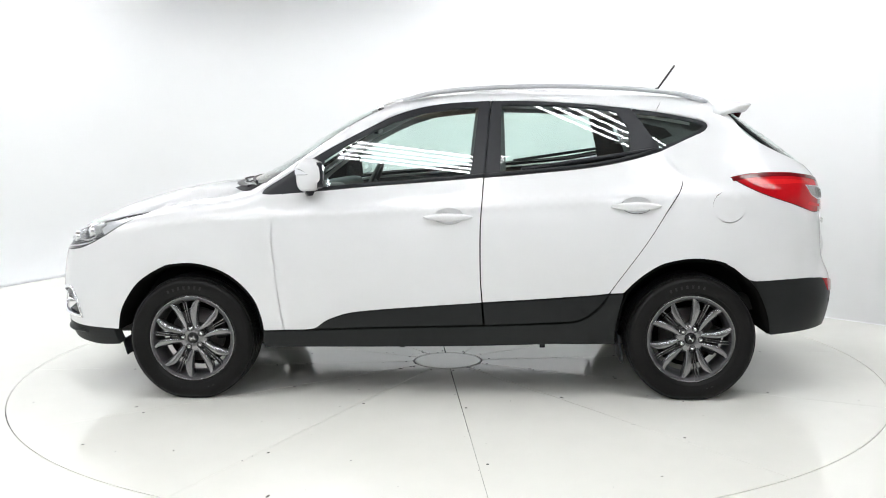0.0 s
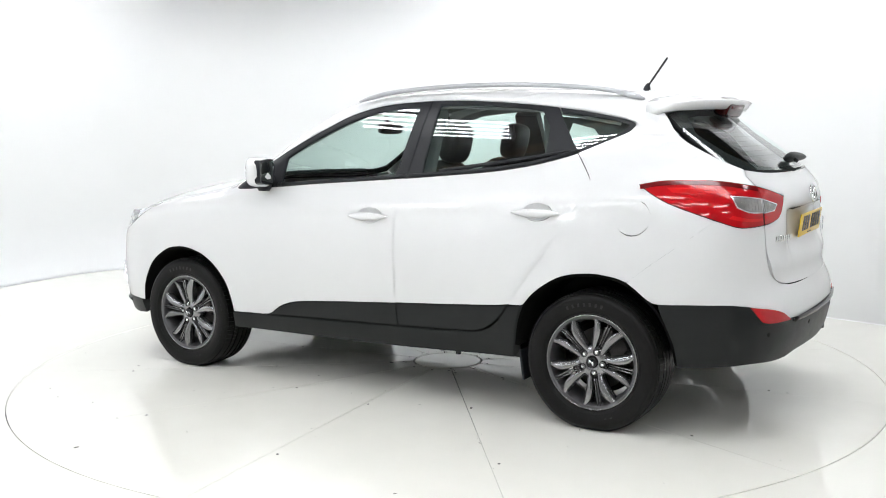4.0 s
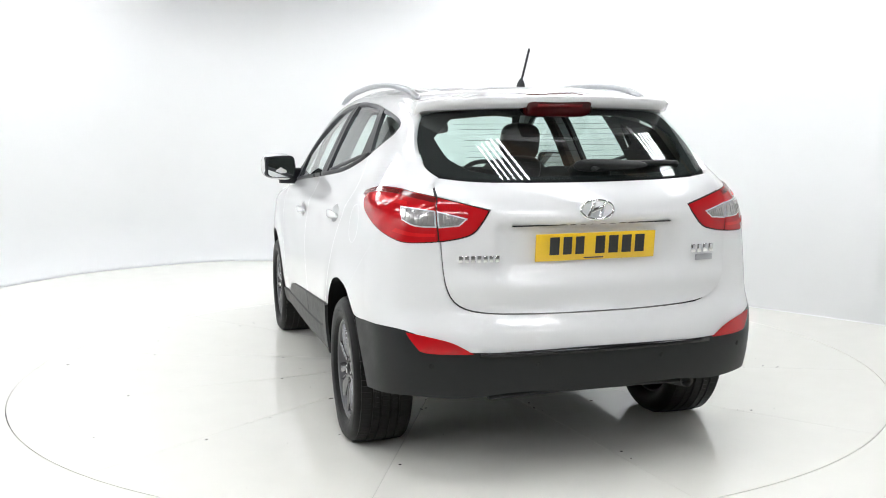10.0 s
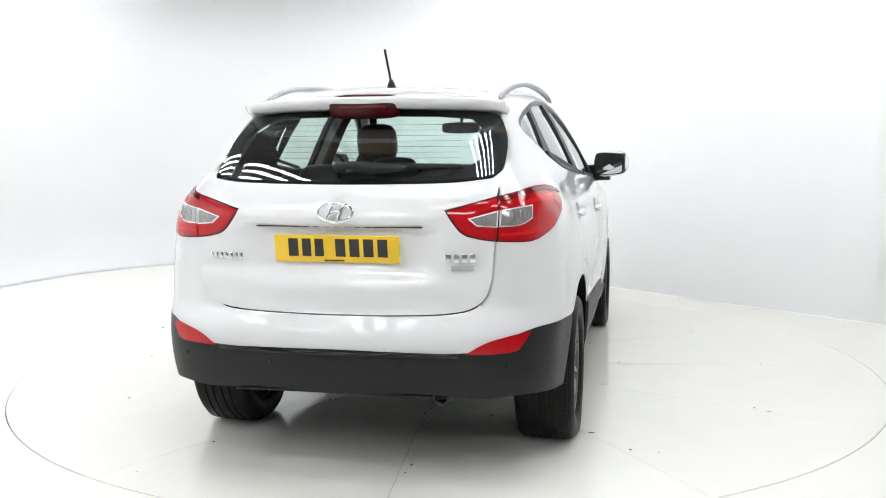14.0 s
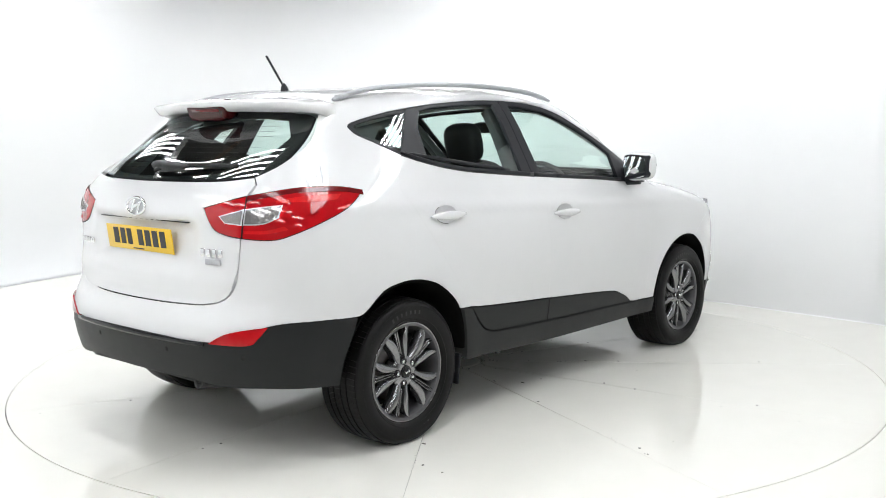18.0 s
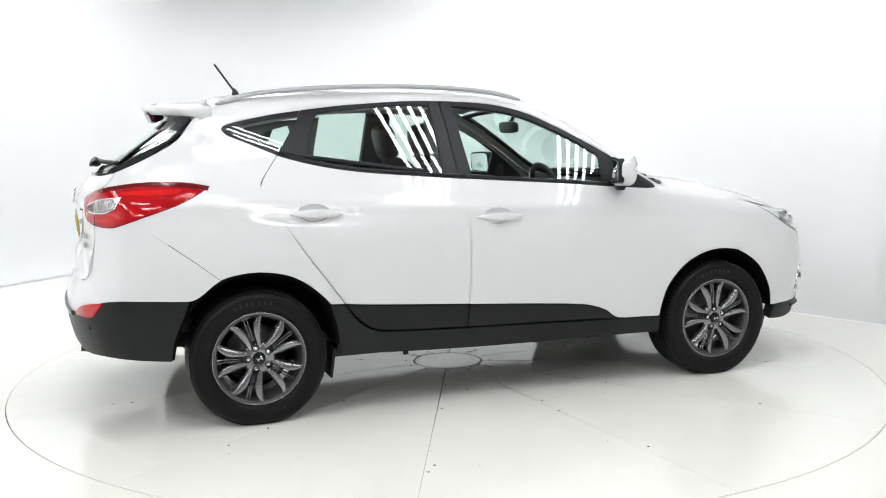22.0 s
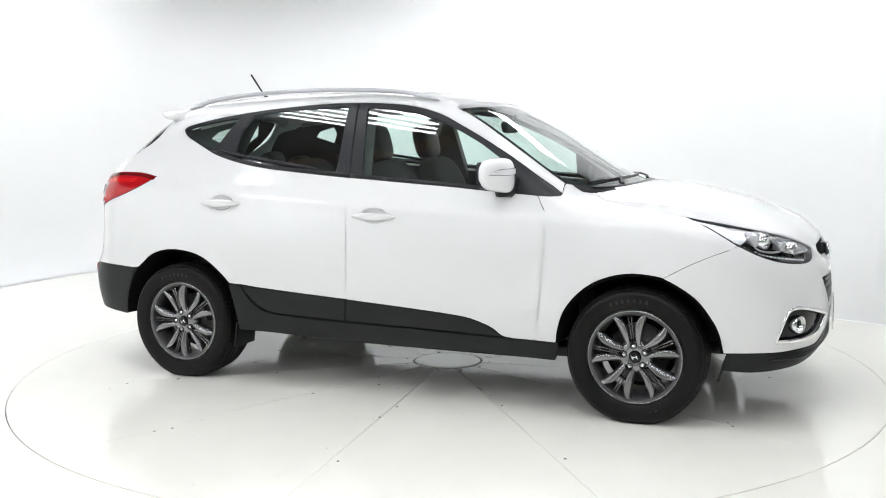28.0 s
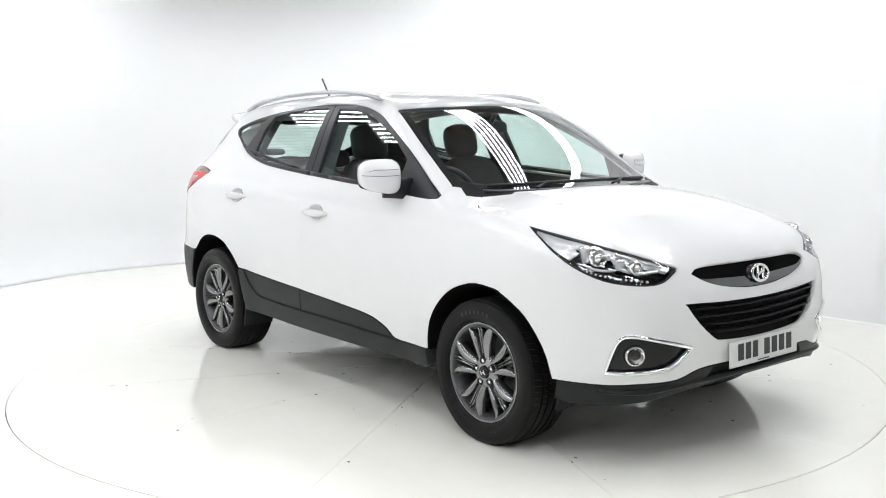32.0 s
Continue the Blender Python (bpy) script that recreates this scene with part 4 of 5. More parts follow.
gate = panel("tailgate", wrapped(gate_half, "tail"), "tail", PAINT, car, "white tailgate with a plate hollow", off=gate_relief, step=0.02, depth=0.03, gap=0.0050)
rg = wrapped(REAR_GLASS[:], "tail")
rg_in = wrapped([(-1.64, 0.0, 1.495), (-1.62, 0.30, 1.490), (-1.60, 0.425, 1.478), (-1.64, 0.480, 1.40), (-1.80, 0.490, 1.31), (-1.90, 0.455, 1.265), (-1.98, 0.38, 1.247), (-2.01, 0.22, 1.238), (-2.02, 0.0, 1.236)], "tail")
panel("rear_window", rg, "tail", GLASS, gate, "tinted heated rear window", off=0.0, gap=0.002, depth=0, step=0.03, sheet="rear")
panel("window_border", rg, "tail", FRIT, gate, "black printed rear window border", holes=[rg_in], off=-0.010, step=0.05, depth=0.01, sheet="rear")
for i in range(9):
    z = 1.275 + 0.023 * i
    w = 0.46 - 0.02 * (i % 2)
    line = raise_up(wrap_y([(-w + 2 * w * j / 16, z) for j in range(17)], "tail"), "tail")[0] - 0.0
    nn = slope(line)
    part("heater_wire", sweep("heater_wire", [Vector(q) - Vector(n) * 0.020 for q, n in zip(line, nn)], round_section(0.0008, 0.0008, 5, 1.0), caps=False), TRIM, gate)
plate("rear_plate", gate, PLATE_YELLOW, pose(-2.118, 0, 0.952, 7, 0, -90))
# thin dark strip drawn as the shadow line that the ledge casts
part("ledge_shadow_line", box(0.69, 0.02, 0.004, 0.001, (0, 0, 0)), TRIM, gate, "dark strip standing in for the shadow line under the tailgate ledge", at=pose(-2.091, 0, 1.039, 0, 0, -90))
badge(gate, pose(-2.127, 0, 1.097, -9, 0, -90), 0.143, 0.076)
for y0, w, z, h in ((0.485, 0.165, 0.915, 0.026), (-0.497, 0.125, 0.920, 0.034)):
    n = 7 if y0 > 0 else 4
    for i in range(n):
        y = y0 - (i - (n - 1) / 2) * -w / n
        c = raise_up(wrap_y([(y, z)], "tail"), "tail")[0][0]
        part("letter_bar", box(w / n * 0.72, 0.006, h, 0.002), CHROME, gate, "grey chrome lettering bar", at=pose(c[0] - 0.012, y, z, 0, 0, -90 - y * 18))
c = raise_up(wrap_y([(-0.505, 0.883)], "tail"), "tail")[0][0]
part("trim_badge", box(0.088, 0.005, 0.025, 0.002), SATIN, gate, "small grey badge", at=pose(c[0] - 0.011, -0.505, 0.883, 0, 0, -81))


def tail_lamp(s):
    mir = s < 0
    outer = flatten(TL_TOP + TL_LOW, "tail")
    lamp = panel("tail_lamp", outer, "tail", RED, car, "wrap-round red tail lamp with a clear centre", off=0.004, gap=0.001, depth=0.04, step=0.03, mirror=mir)
    inner = flatten(TL_TOP_IN + TL_LOW_IN, "tail")
    panel("gate_lamp", inner, "tail", RED, lamp, "red inner lamp on the tailgate", off=0.004, gap=0.001, depth=0.03, step=0.03, mirror=mir)
    co = flatten([(-1.925, 0.752, 1.113), (-1.97, 0.70, 1.108), (-2.014, 0.644, 1.099), (-2.026, 0.644, 1.044), (-1.99, 0.715, 1.048), (-1.95, 0.755, 1.070)], "tail")
    ci = flatten([(-2.017, 0.624, 1.096), (-2.062, 0.532, 1.070), (-2.058, 0.558, 1.048), (-2.030, 0.624, 1.042)], "tail")
    for o in (co, ci):
        panel("pod_edge", inset(o, -0.005), "tail", BROW, lamp, off=0.0048, gap=0, depth=0.004, step=0.03, mirror=mir)
        pod = panel("clear_pod", o, "tail", CLEAR, lamp, "clear indicator and reversing lens", off=0.0075, gap=0.0, depth=0.006, step=0.02, mirror=mir)
        lo, hi = np.min(o, 0), np.max(o, 0)
        for f in (0.2, 0.32, 0.44, 0.56, 0.68, 0.8):
            u = lo[0] + (hi[0] - lo[0]) * f
            vs = [v for v in np.linspace(lo[1], hi[1], 30) if inside((u, v), o)]
            if len(vs) < 6:
                continue
            q = raise_up([(u, vs[2]), (u, (vs[2] + vs[-3]) / 2), (u, vs[-3])], "tail")[0]
            q = q + slope(q) * 0.0085
            part("lens_rib", sweep("lens_rib", [(a, -b if mir else b, c) for a, b, c in q], round_section(0.0016, 0.0010, 6, 1.0), up=(-1, 0, 0)), CLEAR, pod)
    seam = np.array(flatten([(-2.005, 0.6335, 1.155), (-2.025, 0.6335, 1.06), (-2.038, 0.6335, 0.984)], "tail"))
    q = raise_up(seam, "tail")[0]
    part("lamp_seam", sweep("lamp_seam", [(a - 0.002, -b if mir else b, c) for a, b, c in q], round_section(0.003, 0.003, 6, 1.0), up=(-1, 0, 0)), DARK, lamp)
    whole = flatten(TL_TOP[:-1] + [(-2.005, 0.634, 1.154)] + TL_TOP_IN[1:] + TL_LOW_IN[:-1] + [(-2.036, 0.634, 0.985)] + TL_LOW[1:], "tail")
    panel("lamp_surround", inset(whole, -0.003), "tail", DARK, lamp, "dark seal round the lamp", holes=[inset(whole, 0.002)], off=0.001, gap=0, depth=0.012, step=0.04, mirror=mir)
    glow = flatten([(-1.66, 0.83, 1.150), (-1.76, 0.805, 1.150), (-1.86, 0.775, 1.146), (-1.93, 0.730, 1.136), (-1.94, 0.735, 1.124), (-1.87, 0.79, 1.128), (-1.78, 0.82, 1.125), (-1.69, 0.838, 1.130)], "tail")
    panel("light_guide", glow, "tail", BRIGHT_RED, lamp, "brighter red light guide", off=0.0062, gap=0, depth=0.004, step=0.03, mirror=mir)
    guide = flatten([(-1.93, 0.80, 1.020), (-1.985, 0.735, 1.005), (-2.03, 0.645, 1.004), (-2.032, 0.645, 1.016), (-1.99, 0.725, 1.018), (-1.94, 0.785, 1.034)], "tail")
    panel("light_guide", guide, "tail", BRIGHT_RED, lamp, off=0.0062, gap=0, depth=0.004, step=0.03, mirror=mir)
    brow = flatten([(p[0], p[1], p[2] - 0.004) for p in TL_TOP] + [(p[0], p[1], p[2] - 0.020) for p in reversed(TL_TOP)], "tail")
    panel("lamp_brow", brow, "tail", DEEP_RED, lamp, off=0.0065, gap=0, depth=0.005, step=0.03, mirror=mir)


for s in (1, -1):
    tail_lamp(s)


def roof_spoiler():
    verts, faces = [], []
    ny, prof = 33, 10
    for i in range(ny):
        y = -0.598 + 1.196 * i / (ny - 1)
        a = abs(y) / 0.598
        e = max(0.0, (a - 0.84) / 0.16)
        x0, z0 = -1.47, top_at(-1.47, min(abs(y), 0.535))[2] - 0.012 * e ** 2
        x1 = -1.768 + 0.11 * a ** 2.2 + 0.05 * e ** 2
        z1 = 1.560 - 0.014 * a ** 2 - 0.010 * e ** 2
        h = 0.046 - 0.008 * e
        row = [(x0, z0), (x0 * 0.66 + x1 * 0.34, z0 * 0.62 + z1 * 0.38 + 0.004), (x0 * 0.3 + x1 * 0.7, z0 * 0.28 + z1 * 0.72 + 0.003), (x1 + 0.012, z1 + 0.001), (x1, z1 - 0.006), (x1 + 0.034, z1 - h), (x1 + 0.055, z1 - h - 0.003), (x1 * 0.5 + x0 * 0.5, z1 - h - 0.006), (x0 - 0.03, z0 - 0.085), (x0, z0 - 0.06)]
        verts += [(px, y, pz) for px, pz in row]
    for i in range(ny - 1):
        for j in range(prof):
            faces.append((i * prof + j, i * prof + (j + 1) % prof, (i + 1) * prof + (j + 1) % prof, (i + 1) * prof + j))
    faces += [tuple(range(prof))[::-1], tuple((ny - 1) * prof + j for j in range(prof))]
    sp = part("roof_spoiler", mesh_of("roof_spoiler", verts, faces), PAINT, car, "white roof spoiler with a red brake light")
    # the shade under the spoiler is in the brake light's colour
    bl = part("brake_light", pillow("brake_light", 0.162, 0.036, 0.049, 0.42, 28), SHADED_RED, sp, "dark red high brake light", at=pose(-1.703, 0, 1.522, 22, 0, -90))
    part("brake_lens", pillow("brake_lens", 0.150, 0.012, 0.041, 0.42, 28), SHADED_RED, bl, "dark red lens", at=pose(0, -0.028, 0.0))
    part("brake_diodes", box(0.21, 0.006, 0.014, 0.002), DEEP_RED, bl, at=pose(0, -0.039, 0.012))


roof_spoiler()

part("rear_wiper", sweep("rear_wiper", smooth_path([(-2.036, -0.02, 1.253), (-2.002, -0.10, 1.274), (-1.972, -0.30, 1.275), (-1.918, -0.47, 1.271)], 6), round_section(0.012, 0.009, 8), up=(-0.7, 0, 0.7)), CLAD, gate, "black rear wiper")
part("wiper_cover", pillow("wiper_cover", 0.022, 0.16, 0.022, 0.75, shape=lambda p: (p.x, p.y, p.z * (1 + 0.6 * p.y / 0.16))), CLAD, gate, at=pose(-2.016, -0.11, 1.270, 0, -40, -6))

# ---- the car's sides ----
FENDER_TOP = [top_at(x, y) for x, y in HOOD_SIDE]


def door_handle(door, x, z, s):
    c = raise_up([(x, z)], "side")[0][0]
    sh = lambda p: (p.x, p.y + 0.012 * (1 - (p.x / 0.13) ** 2), p.z * (1 - 0.55 * (abs(p.x) / 0.13) ** 2.2))
    me = pillow("door_handle", 0.130, 0.013, 0.021, 0.75, 24, shape=sh)
    m = pose(c[0], s * (c[1] + 0.012), c[2], 0, 0, 0)
    if s < 0:
        me.transform(Matrix.Diagonal((1, -1, 1, 1)))
        me.flip_normals()
    part("door_handle", me, PAINT, door, "white pull handle over a hollow", at=m)


def dish(cx, cz, a, b, d):
    return lambda u, v: -d * max(0.0, 1 - ((u - cx) / a) ** 2 - ((v - cz) / b) ** 2) ** 0.8


def side_panels(s):
    mir = s < 0
    # wing
    fo = on_side([(0.935, 1.095), (0.942, 1.114)]) + [edge3(0.933)] + FENDER_TOP + [(1.52, 0.79, 1.012)] + LAMP_LOW[:4:-1] + on_side([(1.73, 0.851), (1.67, 0.828), (1.56, 0.777), (1.455, 0.718)])
    fo += on_side(ARCH_F[5:] + DOOR_FRONT[::-1] + [(0.88, 1.092)])
    panel("front_wing", flatten(fo, "nose"), "nose", PAINT, car, "white front wing", step=0.032, mirror=mir, gap=0.0024)
    # roof side with the windscreen pillar
    up = [edge3(x) for x in ROOF_XS]
    rs = [(x, z) for x, y, z in up] + [(p[0], p[1]) for p in DLO_TOP[15:1:-1]] + [(0.94, 1.112)]
    panel("roof_side", rs, "side", PAINT, car, "white roof side and windscreen pillar", step=0.03, depth=0.01, gap=0.001, mirror=mir)
    # rear quarter
    q = [edge3(-1.2), edge3(-1.33), top_at(-1.46, 0.54), (-1.53, 0.57, 1.505), (-1.56, 0.58, 1.486), (-1.64, 0.63, 1.388), (-1.80, 0.65, 1.298), (-1.88, 0.64, 1.26), (-1.935, 0.60, 1.23), (-1.96, 0.64, 1.20), (-2.0, 0.64, 1.158)]
    q += TL_TOP[4::-1] + TL_LOW[:3:-1] + on_side([(-1.87, 1.012), (-1.72, 0.895), (-1.58, 0.79), (-1.497, 0.722)])
    q += on_side(ARCH_R[7:2:-1] + [(-0.965, 0.572), (-0.893, 0.569)] + DOOR_REAR[-2::-1])
    q += on_side(DLO_TOP[21:14:-1])
    fuel = flatten(on_side(ellipse(-1.505, 1.018, 0.084, 0.084)), "tail")
    quarter = panel("rear_quarter", flatten(q, "tail"), "tail", PAINT, car, "white rear quarter panel", step=0.03, depth=0.02, gap=0.0019, mirror=mir, holes=[fuel] if s > 0 else [])
    if s > 0:
        panel("fuel_flap", fuel, "tail", PAINT, quarter, "round fuel filler flap", depth=0.02, gap=0.0028, mirror=mir)
    # doors
    hf, hr = (-0.055, 0.972), (-1.025, 1.022)
    dents = [ellipse(hf[0] - 0.005, hf[1] + 0.004, 0.075, 0.040), ellipse(hr[0] - 0.005, hr[1] + 0.004, 0.075, 0.040)]
    f_out = DOOR_FRONT + CLAD_TOP_F + SEAM_B[4::-1] + BELT_F[1:-1]
    fd = panel("front_door", f_out, "side", PAINT, car, "white front door with black cladding", step=0.03, holes=[dents[0]], mirror=mir)
    panel("door_cladding", CLAD_TOP_F + [(-0.238, 0.40), (0.23, 0.390), (0.64, 0.3785)], "side", CLAD, fd, "black grained plastic door cladding", off=0.006, gap=0.0045, mirror=mir)
    r_out = [SEAM_B[0]] + SEAM_B[1:5] + CLAD_TOP_R + DOOR_REAR[-2::-1] + BELT_R[-2:0:-1]
    rd = panel("rear_door", r_out, "side", PAINT, car, "white rear door with black cladding", step=0.03, holes=[dents[1]], mirror=mir, gap=0.0042)
    panel("door_cladding", CLAD_TOP_R + DOOR_CURL[1:], "side", CLAD, rd, "black grained plastic door cladding", off=0.006, gap=0.0045, mirror=mir)
    for d, o, (x, z) in ((fd, dents[0], hf), (rd, dents[1], hr)):
        panel("handle_hollow", o, "side", PAINT, d, off=dish(x - 0.005, z + 0.004, 0.076, 0.041, 0.022), gap=-0.002, depth=0, step=0.014, mirror=mir)
        door_handle(d, x, z, s)
    if s < 0:
        c = raise_up([(0.045, 0.972)], "side")[0][0]
        part("lock", lathe("lock", [(0, 0.004), (0.008, 0.003), (0.009, -0.01)], 16), SATIN, fd, at=pose(c[0], -(c[1] + 0.020), c[2], 0, 0, 180))
    # window frames and panes
    ff = DLO_TOP[:11] + [(-0.2425, 1.172)] + BELT_F[1:] + [(0.88, 1.092)]
    panel("window_frame", ff, "side", TRIM, fd, "satin black window frame", holes=[GLASS_F], off=-0.003, mirror=mir, depth=0.02)
    panel("window_frame", [(-0.284, 1.58)] + DLO_TOP[11:14] + PILLAR_C + BELT_R[-2:0:-1] + [(-0.2455, 1.172)], "side", TRIM, rd, "satin black window frame", holes=[GLASS_R], off=-0.003, mirror=mir, depth=0.02)
    qf = [(-1.034, 1.529)] + DLO_TOP[15:22] + [(-1.184, 1.305)]
    panel("quarter_frame", qf, "side", TRIM, quarter, "black rear quarter window surround", holes=[GLASS_Q], off=-0.004, mirror=mir, depth=0.02)
    panel("window", GLASS_F, "side", GLASS, fd, "green tinted door window", off=-0.013, gap=-0.012, depth=0, step=0.03, mirror=mir, sheet="window_f")
    panel("window", GLASS_R, "side", GLASS, rd, "green tinted door window", off=-0.013, gap=-0.012, depth=0, step=0.03, mirror=mir, sheet="window_r")
    panel("quarter_window", GLASS_Q, "side", GLASS, quarter, "small dark quarter window", off=-0.012, gap=-0.010, depth=0, step=0.03, mirror=mir, sheet="window_q")
    for d, pts in ((fd, BELT_F[:-1] + [(0.62, 1.110)]), (rd, BELT_R)):
        line = raise_up([(x, z + 0.010) for x, z in refine(pts, 0.05)[: -3]], "side")[0]
        path = [(p[0], s * (p[1] + 0.001), p[2]) for p in line]
        part("belt_strip", sweep("belt_strip", path, round_section(0.005, 0.010, 8, 0.6)), TRIM, d)
    # sill
    sill = [(0.93, 0.370), (0.82, 0.370), (0.66, 0.374), (0.23, 0.386), (-0.24, 0.396), (-0.66, 0.411), (-0.735, 0.421), (-0.795, 0.451), (-0.845, 0.496), (-0.893, 0.563), (-0.965, 0.568), (-0.94, 0.47), (-0.922, 0.36), (-0.92, 0.31), (-0.25, 0.288), (0.25, 0.283), (0.93, 0.280)]
    panel("sill", sill, "side", CLAD, car, "black plastic sill cover", off=0.010, depth=0.08, mirror=mir)
    # wheel arch edges and liners
    for arch, cx, nm in ((ARCH_F, 1.33, "front_arch_liner"), (ARCH_R, -1.325, "rear_arch_liner")):
        ring = raise_up(soften(arch, 4, False), "side")[0]
        verts, faces = [], []
        n = len(ring)
        for p in ring:
            dx, dz = cx - p[0], 0.33 - p[2]
            L = math.hypot(dx, dz)
            a = (p[0] + dx / L * 0.014, p[2] + dz / L * 0.014)
            verts += [(p[0], s * (p[1] - 0.004), p[2]), (a[0], s * (p[1] - 0.010), a[1]), (a[0], s * 0.52, a[1])]
        for i in range(n - 1):
            for j in range(2):
                faces.append((i * 3 + j, i * 3 + j + 1, i * 3 + j + 4, i * 3 + j + 3))
        part(nm, mesh_of(nm, verts, faces), LINER, car, "black felt wheel arch liner")
        back = [(x, z) for x, z in arch]
        verts = [(x, s * 0.53, z) for x, z in back] + [(cx, s * 0.53, 0.30)]
        part("arch_wall", mesh_of("arch_wall", verts, [(i, i + 1, len(back)) for i in range(len(back) - 1)], False), DARK, car)
    # inner skins that close the gaps
    inner = [(0.93, 1.08), (0.93, 0.90), (0.93, 0.60), (0.93, 0.36), (0.93, 0.30), (-0.92, 0.30)] + ARCH_R[:6] + [(-1.32, 0.78), (-1.32, 1.25)] + BELT_R[::-1] + BELT_F[1:-1]
    panel("inner_side", inner, "side", DARK, car, off=-0.035, gap=0.01, depth=0, step=0.12, mirror=mir)
    # mud flap
    part("mud_flap", box(0.012, 0.20, 0.15, 0.004), TRIM, car, "black mud flap", at=pose(-0.955, s * 0.78, 0.27, 0, 8, 0))
    part("mud_flap", box(0.012, 0.16, 0.09, 0.004), TRIM, car, "black mud flap", at=pose(1.715, s * 0.72, 0.262, 0, 15, 0))
    # roof rail
    rail = smooth_path([(0.20, s * 0.600, 1.588), (0.10, s * 0.59, 1.622), (-0.07, s * 0.578, 1.648), (-0.38, s * 0.572, 1.664), (-0.68, s * 0.572, 1.664), (-0.98, s * 0.572, 1.651), (-1.22, s * 0.563, 1.628), (-1.34, s * 0.556, 1.606), (-1.43, s * 0.551, 1.580)], 6)
    n = len(rail)
    rr = part("roof_rail", sweep("roof_rail", rail, [(-0.013, -0.026), (0.013, -0.026), (0.013, -0.010), (0.008, -0.003), (-0.008, -0.003), (-0.013, -0.010)], scale=[min(1.0, 0.45 + 0.11 * i, 0.45 + 0.09 * (n - 1 - i)) for i in range(n)]), SATIN, car, "satin silver roof rail")
    part("rail_cap", pillow("rail_cap", 0.06, 0.015, 0.012, 0.7), SATIN, rr, at=pose(-1.39, s * 0.553, 1.574, 0, -14, 0))
    # door mirror
    sh = lambda p: ((p.x * (1 - 0.5 * max(0.0, p.y / 0.11)) + 0.02 * (1 - (p.y / 0.11) ** 2) if p.x > 0 else p.x), p.y, p.z * (1 - 0.12 * (p.y / 0.11)) + 0.008 * (p.y / 0.11))
    mm = pose(0.645, s * 0.955, 1.198, 0, 0, s * 17)
    hm = pillow("mirror_housing", 0.055, 0.108, 0.083, 0.66, 28, shape=sh)
    if s < 0:
        hm.transform(Matrix.Diagonal((1, -1, 1, 1)))
        hm.flip_normals()
    house = part("door_mirror", hm, PAINT, fd, "white door mirror with an indicator strip", at=mm)
    bz = rounded([(-0.098, -0.066), (0.0, -0.072), (0.085, -0.060), (0.098, -0.02), (0.096, 0.055), (0.06, 0.066), (-0.06, 0.070), (-0.099, 0.045)], 3)
    for nm, k, x, mat in (("mirror_rim", 0.985, -0.050, TRIM), ("mirror_glass", 0.88, -0.055, MIRROR)):
        fr = [(x, s * (-0.002 + u * k), v * k) for u, v in bz]
        bk = [(-0.02, s * (-0.002 + u * k * 1.04), v * k * 1.04) for u, v in bz]
        nn = len(fr)
        me = mesh_of(nm, fr + bk, [tuple(range(nn)) if s > 0 else tuple(range(nn))[::-1]] + [(i, nn + i, nn + (i + 1) % nn, (i + 1) % nn) for i in range(nn)], False)
        part(nm, me, mat, house, at=pose(0, 0, 0, 0, -4, 0) if nm == "mirror_glass" else None)
    for nm, z0, z1, k, mat in (("indicator_edge", 0.000, 0.033, 1.012, SILVERED), ("indicator", 0.003, 0.030, 1.024, BROW)):
        vs = []
        for j in range(25):
            u = -0.80 + 1.68 * j / 24
            for z in (z0, (z0 + z1) / 2, z1):
                zz = z0 + (z - z0) * (1 - 0.75 * max(0.0, (u - 0.2) / 0.63) ** 2) + 0.004 * u * u
                y = 0.108 * u
                x = 0.055 * max(0.0, 1 - abs(u) ** (2 / 0.66) - abs(zz / 0.083) ** (2 / 0.66)) ** 0.33
                q = sh(Vector((x, y, zz)))
                vs.append((q[0] * k + 0.002 * (k - 1.012) / 0.012 + 0.001, s * q[1] * (1 + (k - 1) * 0.5), zz))
        fs = [(j * 3 + i, j * 3 + i + 1, j * 3 + i + 4, j * 3 + i + 3) for j in range(24) for i in range(2)]
        part(nm, mesh_of(nm, vs, fs if s > 0 else [f[::-1] for f in fs]), mat, house, "clear indicator strip" if nm == "indicator" else "")
    part("mirror_foot", sweep("mirror_foot", [(0.0, s * -0.18, -0.068), (0.0, s * -0.09, -0.060), (0.0, s * -0.02, -0.055)], round_section(0.022, 0.055, 10, 0.7)), TRIM, house)


for s in (1, -1):
    side_panels(s)

for s in (1, -1):
    panel("cowl_corner", [(0.955, s * 0.695), (1.04, s * 0.60), (1.13, s * 0.49), (1.150, s * 0.535), (1.085, s * 0.655), (1.02, s * 0.715)], "top", FRIT, car, "black plastic cowl corner", off=0.002, depth=0.01, step=0.03)
cowl = [(1.045, 0.60), (1.10, 0.50), (1.185, 0.28), (1.215, 0.0), (1.185, -0.28), (1.10, -0.50), (1.045, -0.60)]
part("cowl", sweep("cowl", smooth_path([(x - 0.025, y, top_at(x - 0.025, y)[2] - 0.010) for x, y in cowl], 4), round_section(0.045, 0.008, 10), up=(0, 0, 1)), TRIM, car, "black plastic cowl under the windscreen")
